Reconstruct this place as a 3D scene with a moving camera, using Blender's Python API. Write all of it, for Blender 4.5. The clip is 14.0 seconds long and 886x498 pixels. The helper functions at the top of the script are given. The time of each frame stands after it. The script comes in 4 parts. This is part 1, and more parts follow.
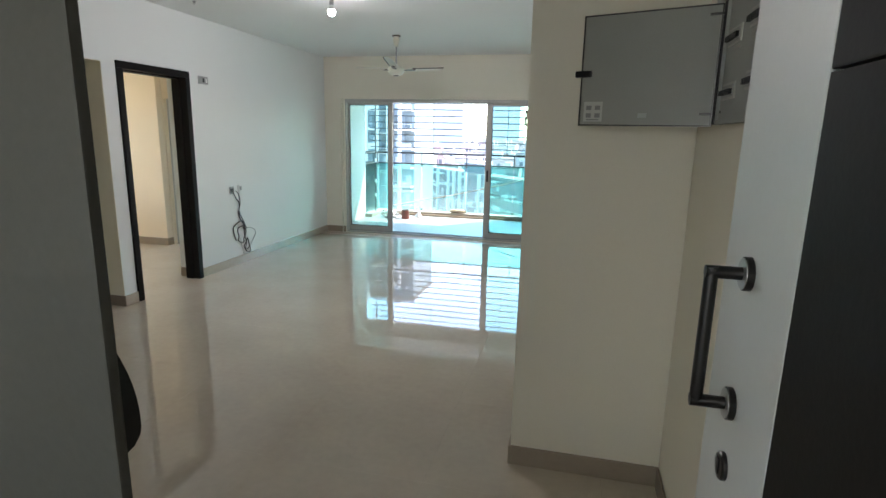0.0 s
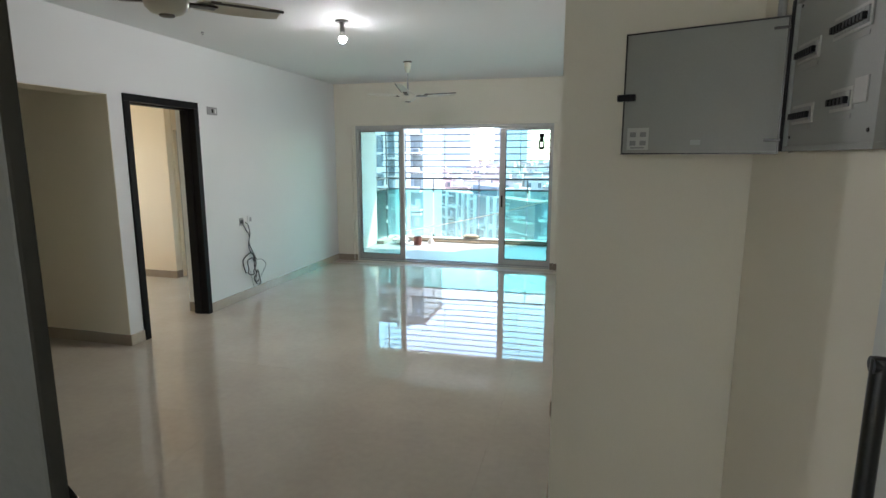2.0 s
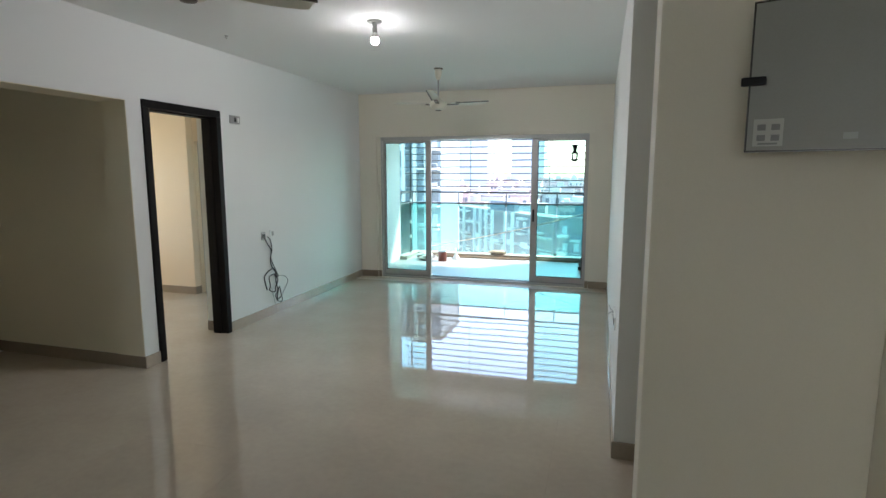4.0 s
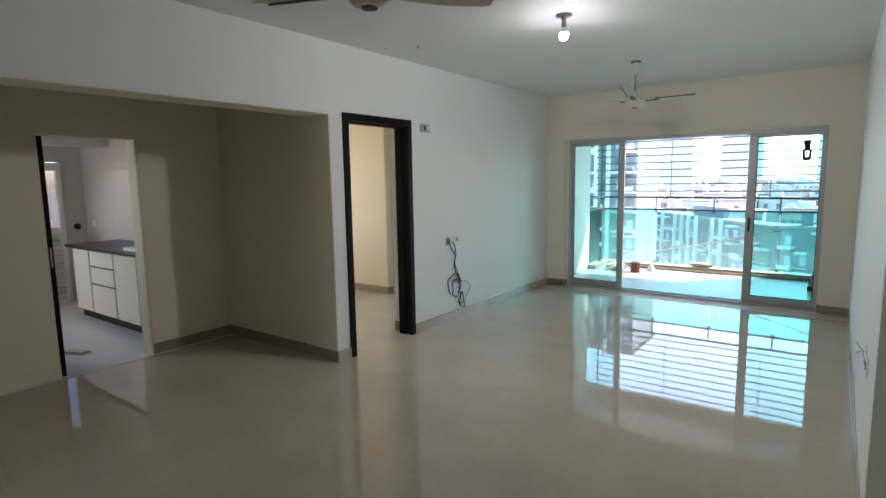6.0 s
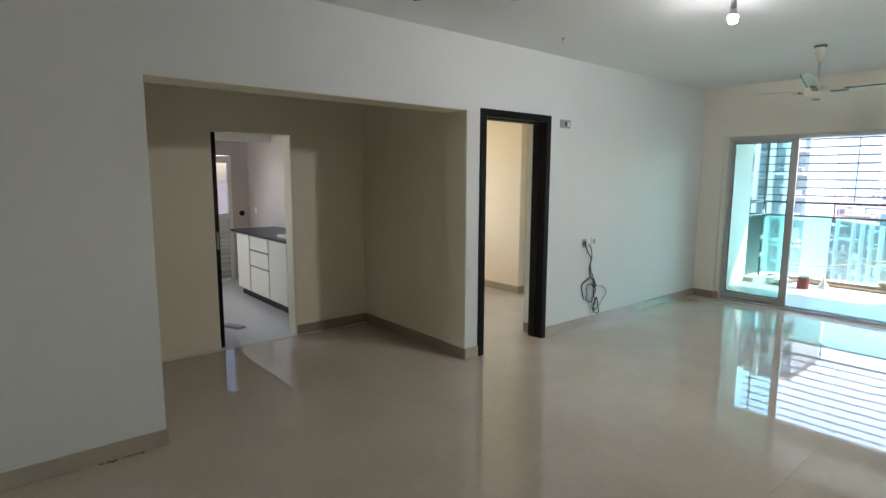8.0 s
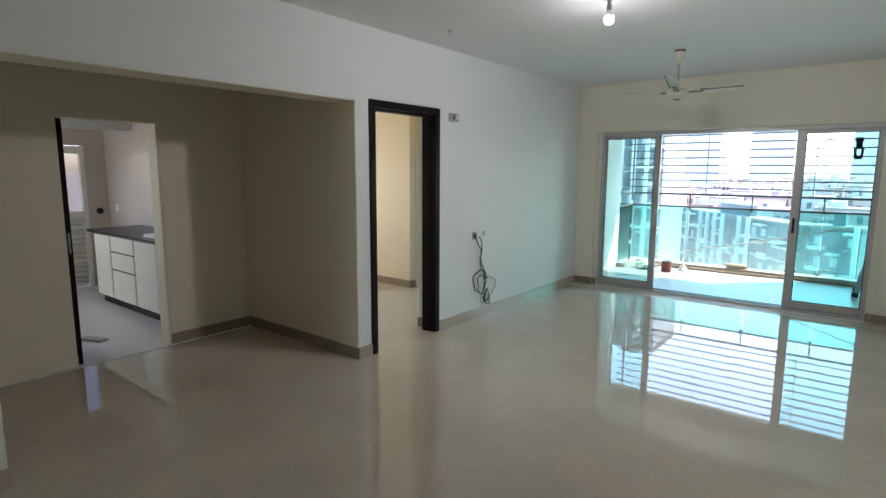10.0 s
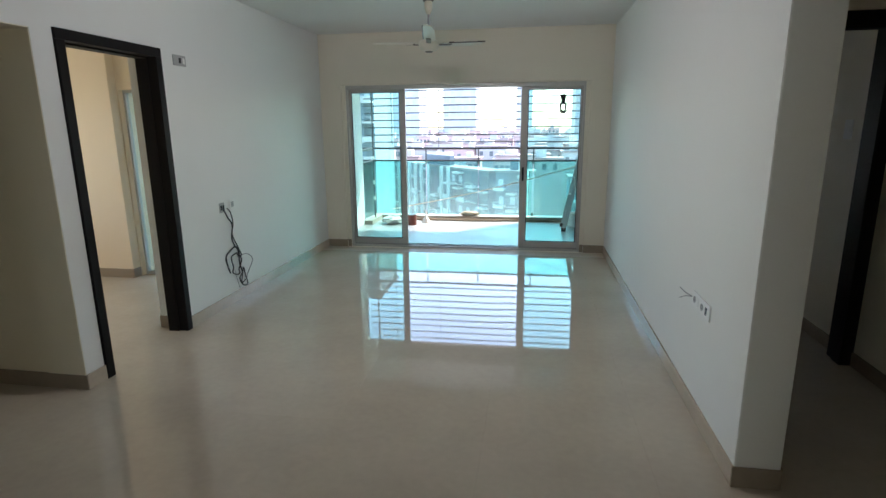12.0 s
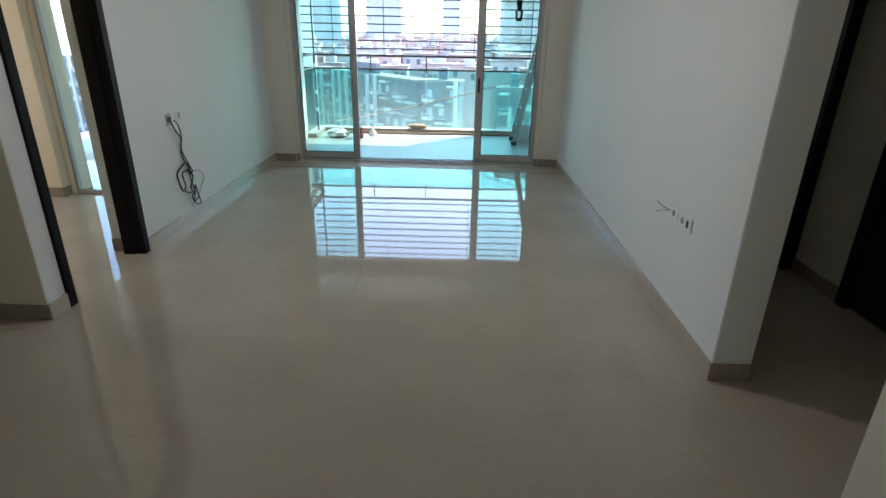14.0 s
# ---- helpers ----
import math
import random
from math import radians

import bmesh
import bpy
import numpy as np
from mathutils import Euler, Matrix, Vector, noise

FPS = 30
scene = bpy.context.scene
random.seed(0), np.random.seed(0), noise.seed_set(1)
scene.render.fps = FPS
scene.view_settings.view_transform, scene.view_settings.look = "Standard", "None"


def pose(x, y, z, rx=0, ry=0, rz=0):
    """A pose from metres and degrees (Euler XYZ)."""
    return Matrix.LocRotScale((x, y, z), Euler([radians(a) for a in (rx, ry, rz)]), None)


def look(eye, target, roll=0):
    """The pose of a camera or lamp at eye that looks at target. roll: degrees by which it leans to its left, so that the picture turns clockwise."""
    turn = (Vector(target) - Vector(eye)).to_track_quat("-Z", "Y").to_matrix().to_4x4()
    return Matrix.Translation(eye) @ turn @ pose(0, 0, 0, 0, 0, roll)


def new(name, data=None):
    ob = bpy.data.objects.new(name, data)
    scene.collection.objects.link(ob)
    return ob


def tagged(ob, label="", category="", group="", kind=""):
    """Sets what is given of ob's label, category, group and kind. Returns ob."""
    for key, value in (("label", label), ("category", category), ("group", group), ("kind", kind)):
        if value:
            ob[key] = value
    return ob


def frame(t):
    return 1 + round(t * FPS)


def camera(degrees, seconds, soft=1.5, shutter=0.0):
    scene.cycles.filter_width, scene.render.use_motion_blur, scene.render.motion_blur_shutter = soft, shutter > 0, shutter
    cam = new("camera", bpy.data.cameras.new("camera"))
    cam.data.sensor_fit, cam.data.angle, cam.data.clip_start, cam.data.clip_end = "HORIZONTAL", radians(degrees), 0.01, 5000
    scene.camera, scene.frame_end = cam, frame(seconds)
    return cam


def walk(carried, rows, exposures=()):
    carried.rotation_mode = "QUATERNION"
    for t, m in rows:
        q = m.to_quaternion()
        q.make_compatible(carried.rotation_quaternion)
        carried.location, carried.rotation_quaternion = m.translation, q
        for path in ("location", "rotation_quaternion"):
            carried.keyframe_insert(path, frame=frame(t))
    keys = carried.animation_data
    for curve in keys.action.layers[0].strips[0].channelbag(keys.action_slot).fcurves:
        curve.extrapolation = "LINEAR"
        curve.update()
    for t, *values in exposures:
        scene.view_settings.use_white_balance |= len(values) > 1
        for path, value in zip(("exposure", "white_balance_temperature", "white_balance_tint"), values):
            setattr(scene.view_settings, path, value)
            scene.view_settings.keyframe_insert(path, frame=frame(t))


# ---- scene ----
cam = camera(78.5, 14.0)
PATH = [
    (0, (3.836, -0.9, 1.57), (3.381, 1.003, 1.155), 1.2),
    (0.5, (3.769, -0.86, 1.587), (3.38, 1.076, 1.272), 0.3),
    (1, (3.715, -0.837, 1.589), (3.353, 1.107, 1.284), 0.1),
    (1.5, (3.703, -0.782, 1.584), (3.318, 1.15, 1.24), 0.3),
    (2, (3.715, -0.696, 1.604), (3.221, 1.213, 1.269), 0.0),
    (2.2, (3.717, -0.674, 1.613), (3.197, 1.228, 1.278), 0.3),
    (4.3, (3.437, -0.315, 1.555), (2.865, 1.582, 1.283), -0.3),
    (4.5, (3.434, -0.261, 1.558), (2.791, 1.613, 1.284), -0.6),
    (5, (3.44, -0.165, 1.555), (2.597, 1.629, 1.293), -1.0),
    (5.5, (3.447, -0.128, 1.549), (2.42, 1.568, 1.286), -1.1),
    (6, (3.412, -0.158, 1.557), (2.242, 1.443, 1.301), -0.9),
    (6.5, (3.383, -0.181, 1.555), (2.101, 1.333, 1.301), -0.8),
    (7, (3.357, -0.18, 1.563), (1.943, 1.21, 1.3), -1.5),
    (7.2, (3.352, -0.161, 1.563), (1.894, 1.183, 1.301), -1.6),
    (9.3, (3.271, -0.028, 1.564), (1.725, 1.212, 1.295), 1.1),
    (9.5, (3.257, -0.035, 1.57), (1.802, 1.308, 1.295), 0.9),
    (10, (3.233, -0.022, 1.566), (2.007, 1.532, 1.277), 0.3),
    (10.5, (3.17, 0.05, 1.564), (2.163, 1.745, 1.228), 0.1),
    (11, (3.081, 0.154, 1.563), (2.154, 1.892, 1.215), 1.3),
    (11.5, (2.914, 0.269, 1.543), (2.269, 2.116, 1.13), 1.5),
    (12, (2.655, 0.272, 1.571), (2.344, 2.197, 1.126), -0.5),
    (12.5, (2.56, 0.262, 1.571), (2.281, 2.156, 0.993), 0.3),
    (13, (2.397, 0.272, 1.579), (2.351, 2.111, 0.794), 1.0),
    (13.5, (2.318, 0.286, 1.576), (2.28, 1.997, 0.541), 0.4),
    (14, (2.292, 0.274, 1.581), (2.256, 2.129, 0.834), 1.1),
]
EXPOSURES = [(0.0, 3.5), (2.0, 3.42), (4.5, 3.3), (5.0, 3.32), (5.5, 3.22), (6.5, 3.24), (7.0, 3.46), (9.5, 3.55), (10.0, 3.3), (11.0, 3.08), (11.5, 3.0), (12.0, 3.04), (13.0, 2.97), (13.5, 3.12), (14.0, 2.84)]
BULB_W = 6.0
walk(cam, [(t, look(eye, target, roll)) for t, eye, target, roll in PATH], EXPOSURES)

# ---- world and light ----
SUN_EL, SUN_AZ = 50.0, 48.0  # degrees above the horizon; degrees from the balcony's outlook (+y) towards +x
world = bpy.data.worlds.new("sky_world")
scene.world = world
world.use_nodes = True
wn = world.node_tree.nodes
sky = wn.new("ShaderNodeTexSky")
sky.sky_type, sky.sun_disc = "NISHITA", False
sky.sun_elevation, sky.sun_rotation = radians(SUN_EL), radians(SUN_AZ)
sky.air_density, sky.dust_density, sky.ozone_density = 1.0, 1.2, 1.0
world.node_tree.links.new(sky.outputs[0], wn["Background"].inputs[0])
wn["Background"].inputs[1].default_value = 0.15

sun_data = bpy.data.lights.new("sun", "SUN")
sun_data.energy, sun_data.angle, sun_data.color = 2.0, radians(0.5), (1.0, 0.95, 0.88)
sun = new("sun", sun_data)
sd = Vector((math.sin(radians(SUN_AZ)) * math.cos(radians(SUN_EL)), math.cos(radians(SUN_AZ)) * math.cos(radians(SUN_EL)), math.sin(radians(SUN_EL))))
sun.matrix_world = look(sd * 40, (0, 0, 0))


# area lamp set in an added, unseen opening to brighten a room
def fill_light(name, eye, target, w, h, watts, col=(1, 1, 1)):
    d = bpy.data.lights.new(name, "AREA")
    d.shape, d.size, d.size_y, d.energy, d.color = "RECTANGLE", w, h, watts, col
    ob = new(name, d)
    ob.matrix_world = look(eye, target)
    return ob


# added fill for the bedroom, from an unseen opening in its west wall
fill_light("bedroom_fill_light", (-3.65, 4.2, 1.5), (-1.6, 4.2, 1.5), 1.2, 1.2, 2.2, (1.0, 0.93, 0.82))

# added fill for the kitchen, kept out of view beside the doorway
fill_light("kitchen_fill_light", (-4.94, 0.45, 1.5), (-3.0, 0.45, 1.5), 0.8, 1.0, 2.7, (0.98, 0.97, 1.0))

# added fill from behind the start of the walk, source unseen
fill_light("lobby_fill_light", (3.1, -1.95, 1.55), (3.1, 0.0, 1.55), 1.5, 1.2, 0.12, (1.0, 0.97, 0.92))

# ---- materials ----
def mat(name, col, rough=0.5, var=0.06, big=1.3, fine=60.0, bump=0.06, metal=0.0, spec=0.5, per_object=0.0, stain=None, stain_amount=0.0, bump_dist=0.01):
    m = bpy.data.materials.new(name)
    m.use_nodes = True
    nt = m.node_tree
    n, l = nt.nodes, nt.links
    p = n["Principled BSDF"]
    geo = n.new("ShaderNodeNewGeometry")
    n1 = n.new("ShaderNodeTexNoise")
    n1.inputs["Scale"].default_value, n1.inputs["Detail"].default_value = big, 5
    n2 = n.new("ShaderNodeTexNoise")
    n2.inputs["Scale"].default_value, n2.inputs["Detail"].default_value = fine, 3
    l.new(geo.outputs["Position"], n1.inputs["Vector"])
    l.new(geo.outputs["Position"], n2.inputs["Vector"])
    add = n.new("ShaderNodeMath")
    add.operation = "ADD"
    half = n.new("ShaderNodeMath")
    half.operation, half.inputs[1].default_value = "MULTIPLY", 0.5
    l.new(n2.outputs["Fac"], half.inputs[0])
    l.new(n1.outputs["Fac"], add.inputs[0])
    l.new(half.outputs[0], add.inputs[1])
    fac = add.outputs[0]
    if per_object:
        info = n.new("ShaderNodeObjectInfo")
        mul = n.new("ShaderNodeMath")
        mul.operation, mul.inputs[1].default_value, mul.inputs[2].default_value = "MULTIPLY_ADD", per_object, 0.0
        l.new(info.outputs["Random"], mul.inputs[0])
        l.new(fac, mul.inputs[2])
        fac = mul.outputs[0]
    ramp = n.new("ShaderNodeValToRGB")
    ramp.color_ramp.elements[0].position, ramp.color_ramp.elements[1].position = 0.45, 1.05
    lo = [c * (1 - var) for c in col]
    hi = [min(1, c * (1 + var)) for c in col]
    ramp.color_ramp.elements[0].color, ramp.color_ramp.elements[1].color = (*lo, 1), (*hi, 1)
    l.new(fac, ramp.inputs[0])
    out = ramp.outputs[0]
    if stain:
        n3 = n.new("ShaderNodeTexNoise")
        n3.inputs["Scale"].default_value, n3.inputs["Detail"].default_value = 4.0, 8
        l.new(geo.outputs["Position"], n3.inputs["Vector"])
        sr = n.new("ShaderNodeValToRGB")
        sr.color_ramp.elements[0].position, sr.color_ramp.elements[1].position = 0.55, 0.72
        sr.color_ramp.elements[1].color = (stain_amount, stain_amount, stain_amount, 1)
        l.new(n3.outputs["Fac"], sr.inputs[0])
        mix = n.new("ShaderNodeMix")
        mix.data_type = "RGBA"
        l.new(sr.outputs[0], mix.inputs[0])
        l.new(out, mix.inputs[6])
        mix.inputs[7].default_value = (*stain, 1)
        out = mix.outputs[2]
    l.new(out, p.inputs["Base Color"])
    rr = n.new("ShaderNodeMapRange")
    rr.inputs["To Min"].default_value, rr.inputs["To Max"].default_value = rough * 0.8, min(1, rough * 1.2)
    l.new(n1.outputs["Fac"], rr.inputs["Value"])
    l.new(rr.outputs[0], p.inputs["Roughness"])
    p.inputs["Metallic"].default_value = metal
    p.inputs["Specular IOR Level"].default_value = spec
    if bump:
        b = n.new("ShaderNodeBump")
        b.inputs["Strength"].default_value, b.inputs["Distance"].default_value = bump, bump_dist
        l.new(n2.outputs["Fac"], b.inputs["Height"])
        l.new(b.outputs[0], p.inputs["Normal"])
    return m


def glass(name, tint, gloss=0.02, dust_haze=0.0):
    m = bpy.data.materials.new(name)
    m.use_nodes = True
    n, l = m.node_tree.nodes, m.node_tree.links
    n.remove(n["Principled BSDF"])
    tr = n.new("ShaderNodeBsdfTransparent")
    tr.inputs[0].default_value = (*tint, 1)
    gl = n.new("ShaderNodeBsdfGlossy")
    gl.inputs["Roughness"].default_value = gloss
    fr = n.new("ShaderNodeFresnel")
    fr.inputs[0].default_value = 1.45
    mx = n.new("ShaderNodeMixShader")
    l.new(fr.outputs[0], mx.inputs[0])
    l.new(tr.outputs[0], mx.inputs[1])
    l.new(gl.outputs[0], mx.inputs[2])
    last = mx
    # translucent film that puts the haze behind the railing into the glass
    if dust_haze:
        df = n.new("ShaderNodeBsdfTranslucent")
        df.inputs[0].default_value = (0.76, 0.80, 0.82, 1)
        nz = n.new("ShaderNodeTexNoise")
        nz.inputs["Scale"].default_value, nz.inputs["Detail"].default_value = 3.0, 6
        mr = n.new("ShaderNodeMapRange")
        mr.inputs["To Min"].default_value, mr.inputs["To Max"].default_value = dust_haze * 0.5, dust_haze * 1.5
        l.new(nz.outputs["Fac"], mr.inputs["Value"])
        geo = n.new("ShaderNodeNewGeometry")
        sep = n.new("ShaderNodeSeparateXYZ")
        low = n.new("ShaderNodeMapRange")  # pale film for haze over the city, painted thicker on the panes' lower half
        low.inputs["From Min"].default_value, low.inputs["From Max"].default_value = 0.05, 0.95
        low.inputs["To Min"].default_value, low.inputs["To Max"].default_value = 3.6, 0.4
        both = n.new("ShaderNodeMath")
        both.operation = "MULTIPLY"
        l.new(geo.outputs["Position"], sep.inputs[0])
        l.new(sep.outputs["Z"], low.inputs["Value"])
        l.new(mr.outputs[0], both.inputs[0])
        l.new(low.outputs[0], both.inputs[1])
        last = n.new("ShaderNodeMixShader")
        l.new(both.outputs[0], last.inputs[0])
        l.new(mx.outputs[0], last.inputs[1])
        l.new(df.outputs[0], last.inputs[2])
    l.new(last.outputs[0], n["Material Output"].inputs[0])
    return m


def glow(name, col, strength):
    m = bpy.data.materials.new(name)
    m.use_nodes = True
    p = m.node_tree.nodes["Principled BSDF"]
    p.inputs["Base Color"].default_value = (*col, 1)
    p.inputs["Emission Color"].default_value = (*col, 1)
    p.inputs["Emission Strength"].default_value = strength
    return m


M_WALL = mat("cream_wall_paint", (0.79, 0.745, 0.63), 0.6, 0.025, 0.8, 140, 0.05, spec=0.3)
M_WHITE = mat("white_wall_paint", (0.79, 0.795, 0.775), 0.6, 0.025, 0.8, 140, 0.05, spec=0.3)
M_CEIL = mat("white_ceiling_paint", (0.84, 0.84, 0.82), 0.7, 0.02, 0.7, 120, 0.05, spec=0.2)
M_NICHE = mat("cream_niche_paint", (0.82, 0.76, 0.595), 0.6, 0.03, 0.8, 140, 0.05, spec=0.3)
M_BED = mat("warm_cream_wall_paint", (0.79, 0.67, 0.50), 0.6, 0.03, 0.8, 140, 0.05, spec=0.3)
M_TILE = mat("polished_beige_floor_tile", (0.485, 0.42, 0.335), 0.02, 0.08, 2.2, 22, 0.005, spec=0.52, per_object=0.04, bump_dist=0.004)
M_GROUT = mat("beige_tile_joint", (0.49, 0.415, 0.33), 0.6, 0.1, 5, 90, 0.1)
# same tile as M_SKIRTG, with the shade of less lit runs in its colour
M_SKIRT = mat("shade_darkened_skirting_tile", (0.31, 0.255, 0.195), 0.25, 0.08, 3.0, 40, 0.02, spec=0.5)
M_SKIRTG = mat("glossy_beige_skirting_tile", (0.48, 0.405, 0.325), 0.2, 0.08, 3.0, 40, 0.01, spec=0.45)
M_SKIRTD = mat("dark_brown_grit", (0.07, 0.055, 0.045), 0.9, 0.3, 20, 120, 0.1)
M_KTILE = mat("pale_grey_kitchen_floor_tile", (0.62, 0.62, 0.63), 0.3, 0.06, 2.0, 40, 0.03)
M_KWALL = mat("grey_pink_kitchen_wall_tile", (0.60, 0.54, 0.52), 0.12, 0.05, 2.0, 40, 0.02)
M_DARK = mat("dark_stained_door_wood", (0.009, 0.008, 0.008), 0.5, 0.25, 6.0, 90, 0.08, spec=0.12)
M_LEAFD = mat("dark_brown_door_laminate", (0.012, 0.0105, 0.009), 0.55, 0.2, 5.0, 90, 0.03, spec=0.08)
M_LEAFW = mat("off_white_door_laminate", (0.54, 0.545, 0.52), 0.42, 0.03, 4.0, 90, 0.04)
M_LEAFG = mat("dark_olive_grey_door_laminate", (0.060, 0.058, 0.048), 0.55, 0.10, 4.0, 70, 0.06)
M_STEEL = mat("brushed_steel", (0.36, 0.35, 0.34), 0.3, 0.1, 10, 200, 0.05, metal=1.0)
M_DSTEEL = mat("dark_burnished_steel", (0.06, 0.058, 0.056), 0.3, 0.15, 10, 200, 0.05, metal=1.0)
M_ALU = mat("champagne_aluminium", (0.50, 0.49, 0.47), 0.42, 0.05, 4, 120, 0.03, metal=0.35)
M_RUBBER = mat("black_rubber", (0.02, 0.02, 0.022), 0.6, 0.2, 10, 90, 0.05)
M_BLACK = mat("black_plastic", (0.009, 0.009, 0.010), 0.4, 0.2, 10, 90, 0.02, spec=0.2)
M_WHITEP = mat("white_plastic", (0.78, 0.78, 0.76), 0.35, 0.03, 8, 120, 0.02)
M_GREYP = mat("grey_plastic", (0.36, 0.36, 0.35), 0.45, 0.05, 8, 120, 0.02)
M_DBMETAL = mat("grey_powder_coated_steel", (0.36, 0.37, 0.35), 0.4, 0.04, 5, 160, 0.05, spec=0.4)
M_FUSEW = mat("pale_grey_breaker_plastic", (0.50, 0.50, 0.47), 0.45, 0.05, 8, 120, 0.02)
M_LID = mat("grey_green_lid_paint", (0.27, 0.275, 0.25), 0.4, 0.05, 5, 160, 0.05, spec=0.4, stain=(0.31, 0.27, 0.22), stain_amount=0.35)
M_FANW = mat("ivory_fan_enamel", (0.70, 0.66, 0.55), 0.3, 0.04, 6, 90, 0.02)
M_FANB = mat("brown_fan_trim", (0.09, 0.07, 0.055), 0.35, 0.1, 6, 90, 0.02)
M_GRANITE = mat("black_granite", (0.03, 0.03, 0.035), 0.35, 0.5, 30, 180, 0.01)
M_CAB = mat("ivory_cabinet_laminate", (0.72, 0.70, 0.63), 0.3, 0.03, 3, 90, 0.02)
M_SMOKE = glass("obscured_grey_glass", (0.40, 0.37, 0.38), 0.1)
M_GLASS = glass("blue_green_tinted_glass", (0.74, 0.92, 0.885))
M_RAILGL = glass("sea_green_railing_glass", (0.60, 0.88, 0.835), dust_haze=0.016)
M_CLEAR = glass("clear_window_glass", (0.86, 0.95, 0.97))
M_BALC = mat("pale_balcony_floor_tile", (0.30, 0.30, 0.31), 0.35, 0.08, 3, 40, 0.04, stain=(0.35, 0.32, 0.28), stain_amount=0.4)
M_EXT = mat("white_exterior_paint", (0.62, 0.63, 0.63), 0.75, 0.04, 1.5, 50, 0.12)
M_KERB = mat("grey_brown_kerb_tile", (0.34, 0.31, 0.27), 0.4, 0.12, 4, 50, 0.06)
M_BARS = mat("grey_painted_steel_bar", (0.05, 0.05, 0.055), 0.6, 0.1, 8, 120, 0.05)
M_ROPE = mat("beige_rope", (0.62, 0.56, 0.44), 0.9, 0.15, 40, 300, 0.3)
M_RED = mat("red_brown_tin", (0.16, 0.045, 0.03), 0.4, 0.15, 12, 120, 0.05)
M_CLOTH = mat("dusty_beige_sacking", (0.42, 0.36, 0.27), 0.95, 0.25, 20, 200, 0.5)
M_PIPE = mat("weathered_brown_pipe", (0.20, 0.15, 0.10), 0.6, 0.3, 9, 120, 0.1)
M_LADDER = mat("dull_grey_aluminium_ladder", (0.42, 0.43, 0.44), 0.45, 0.1, 8, 120, 0.05, metal=0.6)
M_WIRE = mat("black_cable_sheath", (0.02, 0.02, 0.022), 0.5, 0.2, 20, 200, 0.03)
M_WIREW = mat("grey_cable_sheath", (0.30, 0.30, 0.30), 0.5, 0.1, 20, 200, 0.03)
M_PAPER = mat("printed_label_paper", (0.46, 0.46, 0.43), 0.7, 0.04, 20, 200, 0.05)
M_INK = mat("grey_label_print", (0.22, 0.22, 0.22), 0.7, 0.1, 20, 200, 0.02)
M_BULB = glow("lit_bulb_diffuser", (1.0, 0.97, 0.98), 14.0)
M_DOORDK = mat("very_dark_inner_door", (0.012, 0.010, 0.010), 0.5, 0.2, 5, 80, 0.05)


# ---- building helpers ----
def box(bm, x0, x1, y0, y1, z0, z1, bevel=0.0, m=None):
    r = bmesh.ops.create_cube(bm, size=1.0)
    vs = r["verts"]
    for v in vs:
        v.co = Vector((x0 + (v.co.x + 0.5) * (x1 - x0), y0 + (v.co.y + 0.5) * (y1 - y0), z0 + (v.co.z + 0.5) * (z1 - z0)))
    if bevel:
        es = list({e for v in vs for e in v.link_edges})
        vs = bmesh.ops.bevel(bm, geom=es, offset=bevel, segments=2, affect="EDGES", profile=0.7)["verts"]
    if m is not None:
        bmesh.ops.transform(bm, matrix=m, verts=[v for v in vs if v.is_valid])
    return bm


def cube(x0, x1, y0, y1, z0, z1, bevel=0.0, m=None):
    return box(bmesh.new(), x0, x1, y0, y1, z0, z1, bevel, m)


def lathe(profile, segs=24, bm=None, m=None):
    bm = bm or bmesh.new()
    rings = []
    for r, z in profile:
        rings.append([bm.verts.new((r * math.cos(2 * math.pi * i / segs), r * math.sin(2 * math.pi * i / segs), z)) for i in range(segs)])
    for a, b in zip(rings, rings[1:]):
        for i in range(segs):
            bm.faces.new((a[i], a[(i + 1) % segs], b[(i + 1) % segs], b[i]))
    bm.faces.new(list(reversed(rings[0])))
    bm.faces.new(rings[-1])
    if m is not None:
        bmesh.ops.transform(bm, matrix=m, verts=[v for r in rings for v in r])
    bmesh.ops.recalc_face_normals(bm, faces=bm.faces[:])
    return bm


def tube(pts, r, n=8, bm=None):
    bm = bm or bmesh.new()
    pts = [Vector(p) for p in pts]
    rings = []
    for i, p in enumerate(pts):
        d = (pts[min(i + 1, len(pts) - 1)] - pts[max(i - 1, 0)]).normalized()
        q = d.to_track_quat("Z", "Y")
        rings.append([bm.verts.new(p + q @ Vector((r * math.cos(2 * math.pi * k / n), r * math.sin(2 * math.pi * k / n), 0))) for k in range(n)])
    for a, b in zip(rings, rings[1:]):
        best = min(range(n), key=lambda s: (a[0].co - b[s].co).length)
        for i in range(n):
            bm.faces.new((a[i], a[(i + 1) % n], b[(i + 1 + best) % n], b[(i + best) % n]))
    bm.faces.new(list(reversed(rings[0])))
    bm.faces.new(rings[-1])
    bmesh.ops.recalc_face_normals(bm, faces=bm.faces[:])
    return bm


def part(name, bm, material, parent=None, label="", smooth=False):
    me = bpy.data.meshes.new(name)
    bm.to_mesh(me)
    bm.free()
    me.materials.append(material)
    if smooth:
        for f in me.polygons:
            f.use_smooth = True
        me.set_sharp_from_angle(angle=radians(40))
    ob = new(name, me)
    if parent is not None:
        ob.parent = parent
    if label:
        tagged(ob, label=label)
    return ob


def thing(name, at, label, category, group="", kind="", turn=0.0):
    ob = new(name)
    ob.empty_display_size = 0.1
    ob.matrix_world = pose(*at, 0, 0, turn)
    return tagged(ob, label, category, group, kind)


